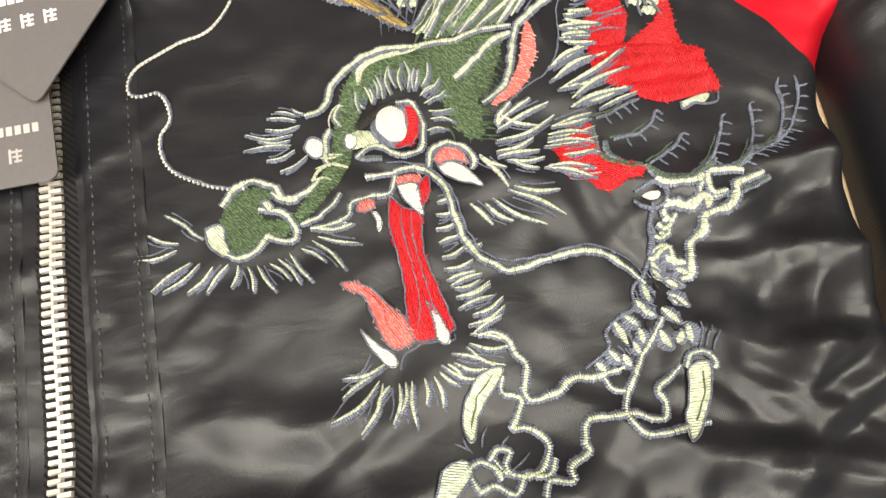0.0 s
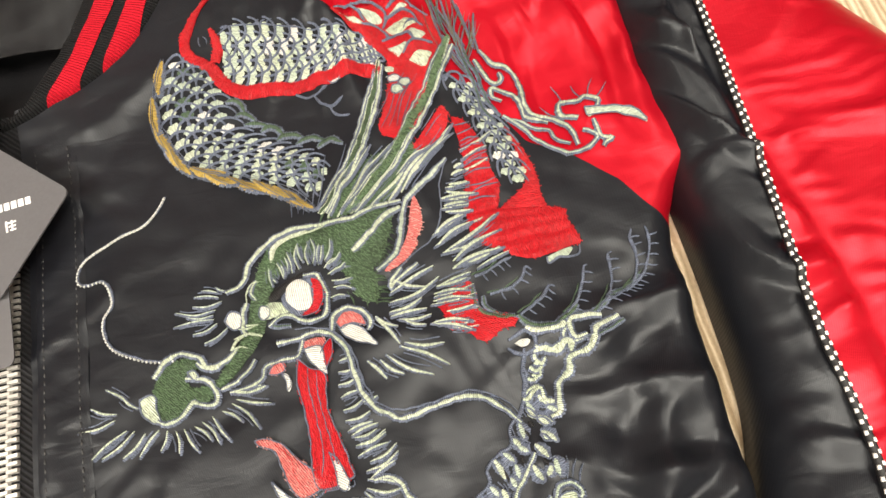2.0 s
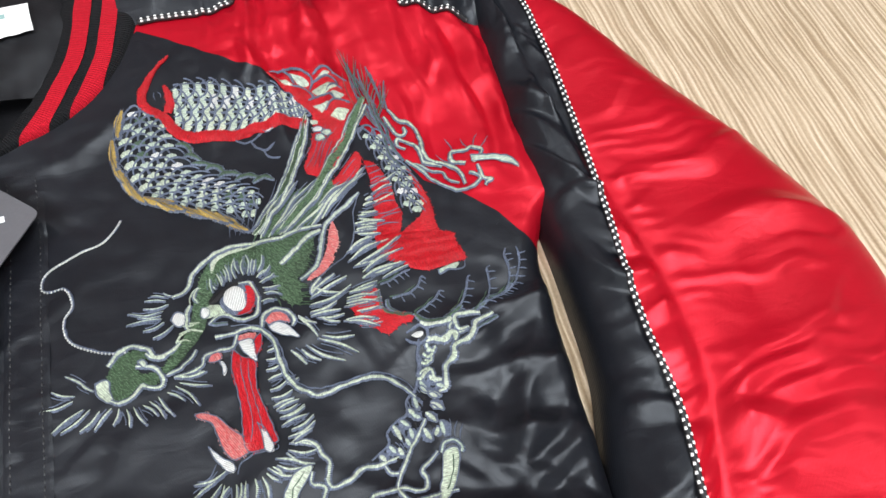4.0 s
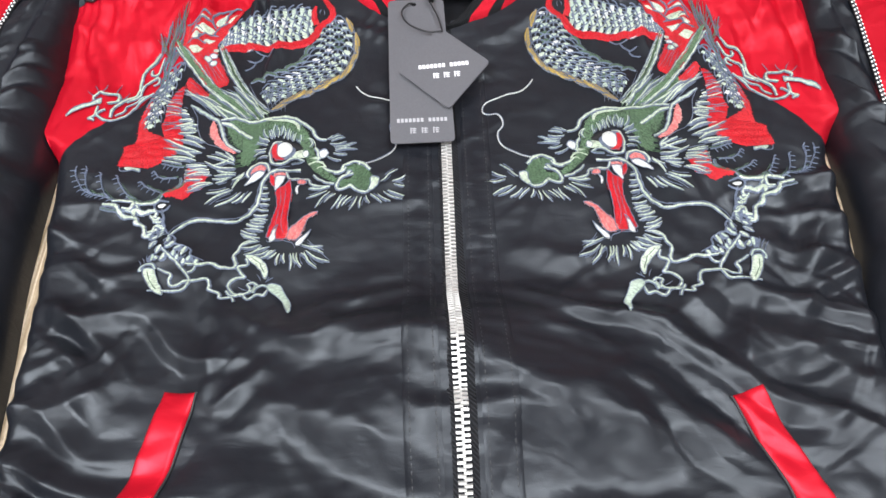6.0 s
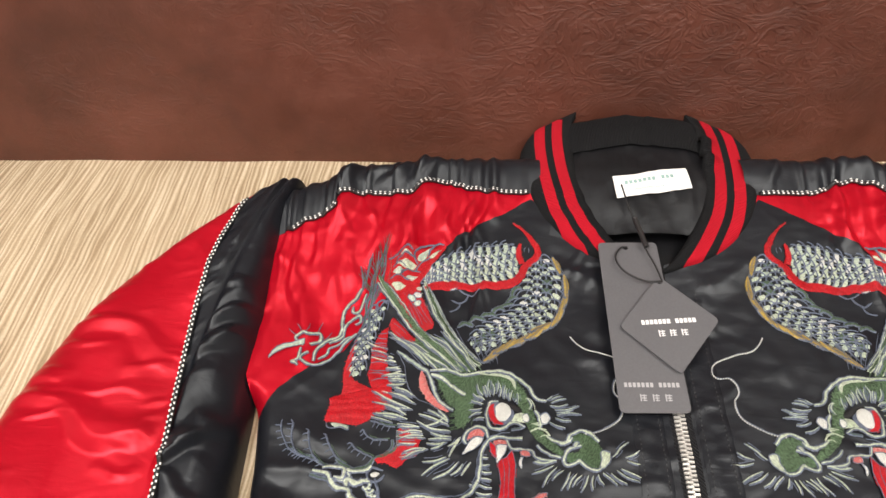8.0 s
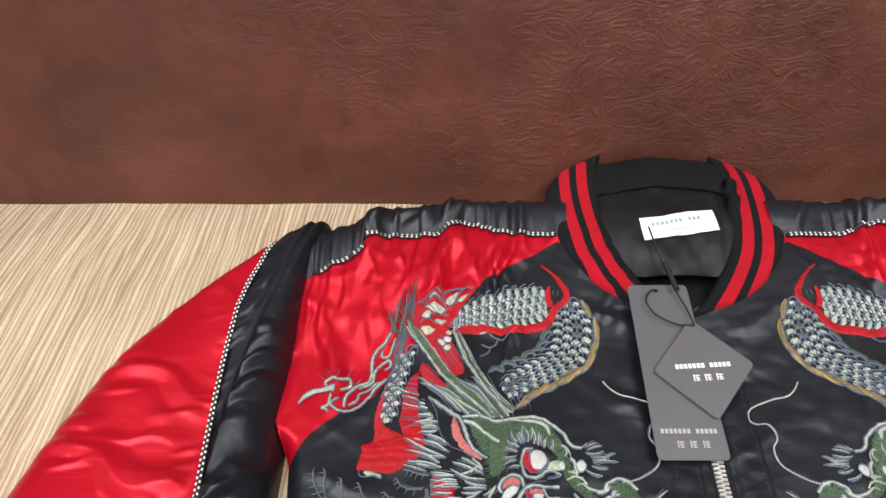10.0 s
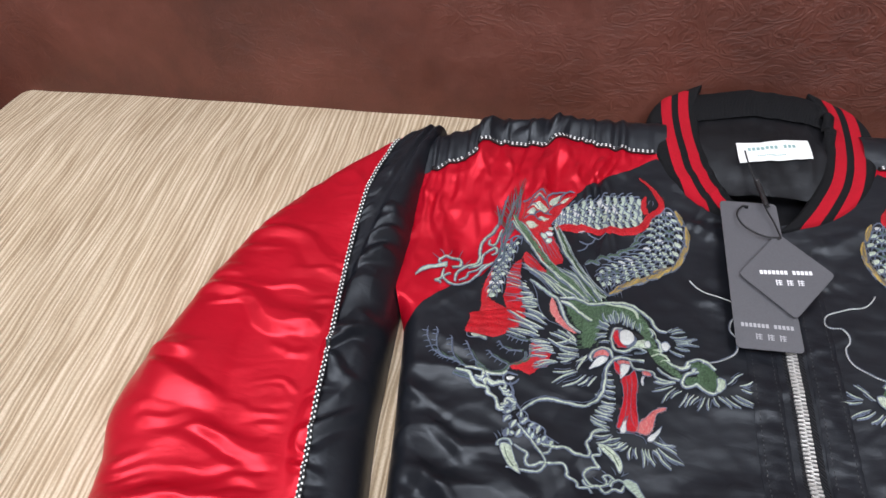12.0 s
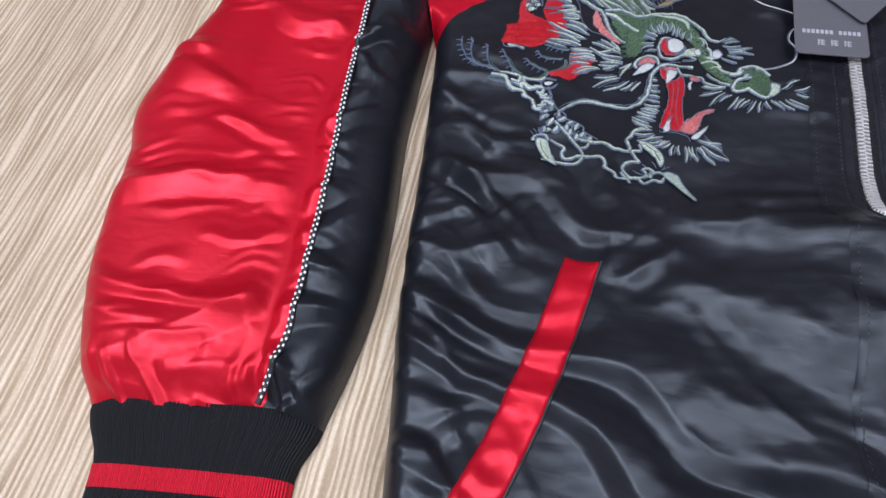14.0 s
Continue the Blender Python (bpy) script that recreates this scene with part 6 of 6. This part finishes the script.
    patch("eye_shade", "slate", [(111, 4), (115, 7), (118, 8), (122, 7), (124, 2), (123, -4), (120, -7), (115, -8), (111, -5), (109, -2), (109, 2)], None, 5, 0.4, 1.0)
    patch("eye_red", "red", [(122, 7), (125, 5), (126, -0), (124, -5), (121, -8), (115, -8), (119, -5), (121, -1)], "slate", 6, 1.2, 0.5)
    patch("eye_white", "white", [(111, 2), (112, 5), (115, 7), (118, 7), (121, 4), (121, 0), (121, -3), (119, -6), (115, -6), (113, -4), (111, -1)], None, 10, 0.0, 1.0)
    patch("eye_gap", "black", [(102, 3), (108, 7), (116, 10), (122, 11), (119, 9), (115, 8), (112, 5), (108, 2), (105, 1), (103, 2)], None, 3, 0.5, 1.0)
    patch("nostril", "white", [(99, -3), (100, 0), (102, 0), (104, -2), (103, -5), (101, -6), (99, -5)], "slate", 5, 0.3, 0.7)
    strokes("belly_line", 0.5, "slate", [(76, 128, 70, 113), (77, 128, 72, 113)], None, 8.5, 0.08)
    strokes("belly_line", 0.35, "brown", [(75, 123, 71, 114)], None, 8.5, 0.1)
    strokes("belly_line", 0.5, "slate", [(68, 112, 66, 94), (69, 112, 69, 94)], None, 8.5, 0.08)
    strokes("belly_line", 0.35, "brown", [(68, 108, 67, 96)], None, 8.5, 0.1)
    strokes("belly_line", 0.5, "slate", [(67, 100, 72, 81), (68, 100, 74, 83)], None, 8.5, 0.08)
    strokes("belly_line", 0.35, "brown", [(69, 94, 73, 84)], None, 8.5, 0.1)
    strokes("belly_line", 0.5, "slate", [(72, 86, 78, 68), (72, 87, 80, 70)], None, 8.5, 0.08)
    strokes("belly_line", 0.35, "brown", [(74, 81, 78, 71)], None, 8.5, 0.1)
    strokes("belly_line", 0.5, "slate", [(77, 75, 94, 64), (77, 76, 95, 66)], None, 8.5, 0.08)
    strokes("belly_line", 0.35, "brown", [(82, 72, 93, 66)], None, 8.5, 0.1)
    strokes("belly_line", 0.5, "slate", [(86, 68, 98, 57), (86, 69, 99, 59)], None, 8.5, 0.08)
    strokes("belly_line", 0.35, "brown", [(90, 65, 97, 59)], None, 8.5, 0.1)
    strokes("belly_line", 0.5, "slate", [(95, 64, 108, 52), (95, 65, 110, 54)], None, 8.5, 0.08)
    strokes("belly_line", 0.35, "brown", [(99, 61, 108, 54)], None, 8.5, 0.1)
    strokes("belly_line", 0.5, "slate", [(106, 60, 120, 44), (106, 61, 122, 46)], None, 8.5, 0.08)
    strokes("belly_line", 0.35, "brown", [(111, 55, 119, 47)], None, 8.5, 0.1)
    strokes("belly_line", 0.5, "slate", [(115, 55, 128, 37), (115, 55, 130, 39)], None, 8.5, 0.08)
    strokes("belly_line", 0.35, "brown", [(119, 50, 128, 40)], None, 8.5, 0.1)
    cord("brow_line", 1.0, "cream", [(108, 19), (110, 24), (115, 27), (125, 28), (132, 29)], None, 5, (0.5, 0.4))
    cord("snout_line", 0.9, "cream", [(95, 3), (96, 9), (98, 11), (101, 11)], None, 5, (0.5, 0.4))
    strokes("snout_line", 1.2, "cream", [(90, -7, 97, -7), (88, -11, 98, -12), (87, -15, 93, -16)], None, 5, 0.15)
    strokes("head_line", 1.1, "mint", [(106, 16, 106, 8), (111, 16, 111, 10), (113, 19, 113, 12), (119, 23, 120, 15), (125, 25, 124, 13), (133, 22, 129, 13), (128, 21, 126, 13), (136, 15, 130, 11), (137, 10, 132, 8)], "slate", 5, 0.12)
    strokes("horn_line", 1.2, "cream", [(141, 41, 136, 34), (148, 39, 143, 32), (152, 38, 148, 33), (156, 35, 153, 32)], "slate", 6, 0.05)
    cord("arm_line", 1.4, "cream", [(215, -41), (213, -45), (216, -48), (221, -47)], "slate", 2, (0.6, 0.6))
    cord("arm_line", 1.4, "olive", [(221, -47), (229, -47), (238, -44)], "slate", 2, (0.6, 0.6))
    cord("arm_line", 2.4, "cream", [(201, -45), (204, -47), (208, -48), (211, -47), (214, -48), (214, -51)], "slate", 3, (0.6, 0.6))
    cord("arm_line", 1.9, "slate", [(197, -47), (195, -51), (195, -56), (192, -62), (188, -68), (183, -72), (182, -78), (176, -80), (171, -84), (170, -89), (165, -92), (161, -94)], None, 3, (0.6, 0.6))
    cord("arm_hook", 2.1, "cream", [(199, -51), (202, -52), (204, -50)], "slate", 3, (0.6, 0.6))
    cord("arm_hook", 2.1, "cream", [(197, -55), (200, -56), (201, -53)], "slate", 3, (0.6, 0.6))
    cord("arm_hook", 2.1, "cream", [(192, -62), (195, -60), (198, -60), (199, -64)], "slate", 3, (0.6, 0.6))
    strokes("wrist_base", 6.8, "slate", [(197, -62, 199, -68), (192, -64, 194, -70), (193, -69, 199, -75), (199, -68, 202, -72), (194, -75, 198, -81), (187, -70, 187, -78), (183, -75, 185, -80), (183, -78, 187, -83), (190, -80, 193, -86), (178, -79, 181, -85), (173, -81, 177, -89), (181, -85, 181, -91), (187, -87, 189, -94), (195, -86, 196, -94), (193, -88, 191, -92), (170, -89, 172, -95), (165, -92, 167, -97), (177, -88, 179, -94), (174, -92, 175, -97)], None, 1, 0.1)
    strokes("wrist_knot", 3.3, "cream", [(197, -63, 199, -67), (193, -70, 199, -74), (194, -76, 198, -81), (183, -76, 185, -79), (190, -80, 193, -86), (174, -81, 176, -89), (187, -87, 189, -93), (193, -89, 191, -92), (165, -93, 167, -96), (174, -92, 175, -96)], "slate", 3, 0.05)
    strokes("wrist_knot", 3.0, "mint", [(192, -64, 194, -69), (199, -68, 202, -71), (187, -71, 187, -77), (184, -79, 187, -82), (178, -80, 181, -84), (181, -85, 181, -90), (195, -87, 195, -93), (170, -90, 172, -94), (178, -89, 179, -93)], "slate", 3, 0.05)
    strokes("wrist_gap", 2.2, "black", [(191, -71, 192, -74), (188, -74, 189, -77), (176, -85, 177, -91), (184, -83, 184, -86), (191, -86, 192, -89), (171, -95, 173, -99), (176, -95, 177, -98)], None, 2.4, 0.05)
    cord("crest_scale", 1.9, "slate", [(159, 137), (164, 138), (169, 135), (172, 128)], None, 4, (0.5, 0.6))
    cord("crest_scale", 1.9, "slate", [(167, 138), (172, 138), (178, 136), (182, 130), (181, 126)], None, 4, (0.5, 0.6))
    cord("crest_scale", 1.9, "slate", [(183, 132), (187, 133), (192, 132), (195, 129)], None, 4, (0.5, 0.6))
    cord("crest_scale", 1.9, "slate", [(179, 122), (183, 127), (189, 127), (194, 124), (196, 120)], None, 4, (0.5, 0.6))
    cord("crest_scale", 1.9, "slate", [(194, 128), (198, 128), (202, 125)], None, 4, (0.5, 0.6))
    cord("crest_scale", 1.9, "slate", [(170, 127), (175, 125), (179, 120), (181, 116)], None, 4, (0.5, 0.6))
    cord("crest_scale", 1.9, "slate", [(188, 117), (193, 120), (198, 118)], None, 4, (0.5, 0.6))
    cord("crest_scale", 1.9, "slate", [(177, 115), (182, 116), (189, 114), (192, 110)], None, 4, (0.5, 0.6))
    cord("crest_scale", 1.9, "slate", [(185, 106), (189, 109), (195, 109), (200, 107)], None, 4, (0.5, 0.6))
    cord("crest_scale", 1.9, "slate", [(200, 86), (204, 90), (208, 88), (209, 83)], None, 4, (0.5, 0.6))
    patch("crest_fill", "cream", [(161, 133), (165, 132), (169, 130), (171, 127), (167, 127), (163, 130)], None, 3, 0.5, 1.0)
    patch("crest_fill", "mint", [(170, 136), (174, 134), (178, 131), (180, 126), (176, 125), (173, 128), (172, 131)], None, 3, 0.5, 1.0)
    patch("crest_fill", "mint", [(184, 129), (189, 130), (193, 129), (191, 127), (185, 127)], None, 3, 0.5, 1.0)
    patch("crest_fill", "cream", [(180, 121), (185, 123), (193, 121), (195, 119), (188, 116), (183, 117)], None, 3, 0.5, 1.0)
    patch("crest_fill", "mint", [(189, 114), (193, 116), (198, 114), (196, 111), (193, 110)], None, 3, 0.5, 1.0)
    patch("crest_fill", "mint", [(178, 111), (182, 111), (188, 110), (185, 107), (182, 106)], None, 3, 0.5, 1.0)
    patch("crest_fill", "cream", [(187, 102), (192, 104), (198, 102), (196, 99), (193, 96)], None, 3, 0.5, 1.0)
    patch("crest_fill", "mint", [(175, 101), (179, 101), (179, 98), (175, 98)], None, 3, 0.5, 1.0)
    patch("crest_fill", "mint", [(174, 95), (178, 96), (182, 94), (179, 92)], None, 3, 0.5, 1.0)
    patch("crest_fill", "cream", [(176, 88), (179, 90), (181, 88), (179, 85)], None, 3, 0.5, 1.0)
    patch("mane", "red", [(198, 68), (203, 64), (206, 57), (208, 48), (208, 37), (209, 29), (207, 22), (205, 18), (199, 15), (193, 18), (193, 24), (195, 33), (197, 42), (198, 52), (198, 61)], None, 1, 0.2, 1.0, (1.9, 8.0, 0.8))
    patch("mane", "red", [(220, 57), (222, 50), (225, 40), (226, 32), (226, 25), (225, 19), (225, 12), (216, 14), (207, 16), (207, 18), (215, 22), (220, 26), (222, 32), (221, 41), (221, 49)], None, 1.3, 1.2, 1.0, (1.2, 7.0, 0.6))
    patch("mane", "red", [(192, 22), (198, 19), (208, 17), (219, 14), (232, 10), (232, 5), (234, -3), (234, -7), (230, -7), (224, -8), (217, -9), (212, -9), (206, -6), (200, -1), (195, 2), (191, 8), (191, 14)], None, 1.6, 0.1, 1.0, (1.5, 5.4, 1.1))
    patch("mane", "red", [(174, -12), (184, -11), (185, -16), (185, -22), (188, -27), (195, -29), (198, -32), (196, -35), (191, -35), (185, -38), (181, -36), (178, -32), (172, -29), (171, -23), (170, -18)], None, 1, 0.9, 1.0, (0.9, 6.0, 0.7))
    patch("mane_fill", "mint", [(218, -10), (218, -13), (223, -11), (227, -11), (230, -8), (225, -8)], None, 2, 0.5, 1.0)
    cord("mane_edge", 1.4, "slate", [(218, -10), (218, -13), (223, -11), (229, -12), (232, -11), (233, -8)], None, 3)
    strokes("mane_stitch", 0.9, "slate", [(196, 44, 208, 48), (195, 40, 208, 42), (195, 36, 208, 37), (195, 31, 209, 32), (195, 27, 209, 29), (194, 24, 206, 23), (198, 57, 206, 59), (198, 53, 207, 53), (197, 49, 207, 49), (198, 62, 205, 62)], None, 5, 0.1)
    strokes("mane_lock", 2.3, "cream", [(186, 31, 197, 27), (183, 28, 198, 27), (183, 24, 193, 24), (183, 21, 194, 20), (177, 13, 190, 18), (176, 7, 192, 14), (178, 3, 203, 15), (180, -2, 202, 7), (179, -5, 201, -1), (188, 34, 196, 33), (190, 38, 196, 39), (192, 41, 196, 42)], "slate", 5, 0.07)
    strokes("mane_lock", 1.8, "cream", [(171, -10, 184, -10), (169, -13, 183, -15), (168, -16, 184, -19), (172, -22, 183, -22), (166, -25, 180, -28), (167, -26, 180, -32)], "slate", 5, 0.07)
    curl([(187, -10), (194, -9), (199, -7), (204, -6)])
    curl([(191, -19), (199, -19), (205, -16), (208, -12), (210, -14)])
    curl([(200, -31), (207, -28), (212, -25), (215, -22), (217, -23)])
    curl([(217, -36), (223, -32), (228, -25), (231, -18), (233, -17)])
    curl([(228, -39), (235, -34), (240, -28), (242, -21), (243, -15), (245, -14)])
    curl([(234, -35), (245, -31), (251, -27), (254, -19), (254, -11), (256, -7)])
    curl([(244, -32), (252, -28), (256, -25), (260, -18), (262, -11), (262, -7)])
    cord("curl_base", 2.6, "olive", [(185, -13), (184, -19), (186, -26), (192, -30), (198, -31)], "slate", 1, (0.5, 0.4))
    cord("curl_base", 1.4, "olive", [(188, -19), (188, -23), (191, -28), (196, -30)], "slate", 1, (0.5, 0.4))
    cord("curl_base", 2.6, "olive", [(199, -31), (202, -36), (210, -39), (217, -37), (223, -33)], "slate", 1, (0.5, 0.4))
    cord("curl_base", 1.8, "olive", [(218, -37), (227, -38), (234, -35), (239, -30)], "slate", 1, (0.5, 0.4))
    cord("curl_base", 1.8, "olive", [(239, -31), (248, -30), (252, -26)], "slate", 1, (0.5, 0.4))
    cord("arm_line", 3.4, "cream", [(236, -42), (233, -43), (227, -44), (224, -48), (220, -52), (213, -53), (211, -58), (206, -61), (204, -66), (203, -71), (199, -72)], "slate", 4, (0.6, 0.6))
    cord("arm_line", 2.6, "cream", [(230, -40), (225, -39), (218, -39), (216, -42), (217, -46), (222, -46)], "slate", 4, (0.6, 0.6))
    cord("arm_line", 3.8, "cream", [(200, -37), (203, -39), (209, -41), (215, -40)], "slate", 4, (0.6, 0.6))
    cord("arm_line", 3.2, "cream", [(200, -47), (204, -47), (209, -49), (212, -47), (215, -48), (214, -51)], "slate", 4, (0.6, 0.6))
    cord("arm_line", 2.6, "cream", [(200, -48), (200, -50), (202, -52), (203, -51)], "slate", 4, (0.6, 0.6))
    cord("arm_line", 2.6, "cream", [(197, -52), (199, -54), (202, -53)], "slate", 4, (0.6, 0.6))
    cord("arm_line", 2.6, "cream", [(195, -56), (197, -57), (199, -56)], "slate", 4, (0.6, 0.6))
    cord("arm_line", 2.8, "cream", [(191, -63), (193, -63), (196, -61), (199, -61), (199, -65), (202, -67)], "slate", 4, (0.6, 0.6))
    cord("arm_line", 2.4, "slate", [(197, -45), (195, -50), (194, -55), (193, -59), (191, -62)], None, 3, (0.6, 0.6))
    cord("arm_line", 2.0, "slate", [(192, -40), (196, -39), (200, -38), (202, -43), (199, -47), (194, -46), (191, -43)], None, 3, (0.6, 0.6))
    patch("elbow_fill", "white", [(194, -42), (197, -41), (200, -42), (199, -44), (196, -44)], None, 4, 0.5, 1.0)
    patch("wrist_fill", "cream", [(191, -66), (193, -67), (194, -70), (193, -71), (191, -69)], "slate", 4, 0.8, 1.2)
    patch("wrist_fill", "cream", [(194, -71), (196, -71), (198, -74), (196, -75), (194, -73)], "slate", 4, 0.8, 1.2)
    patch("wrist_fill", "cream", [(193, -77), (195, -78), (196, -80), (194, -80)], "slate", 4, 0.8, 1.2)
    patch("wrist_fill", "cream", [(197, -66), (198, -67), (197, -68)], "slate", 4, 0.8, 1.2)


dragon(1)
dragon(-1)
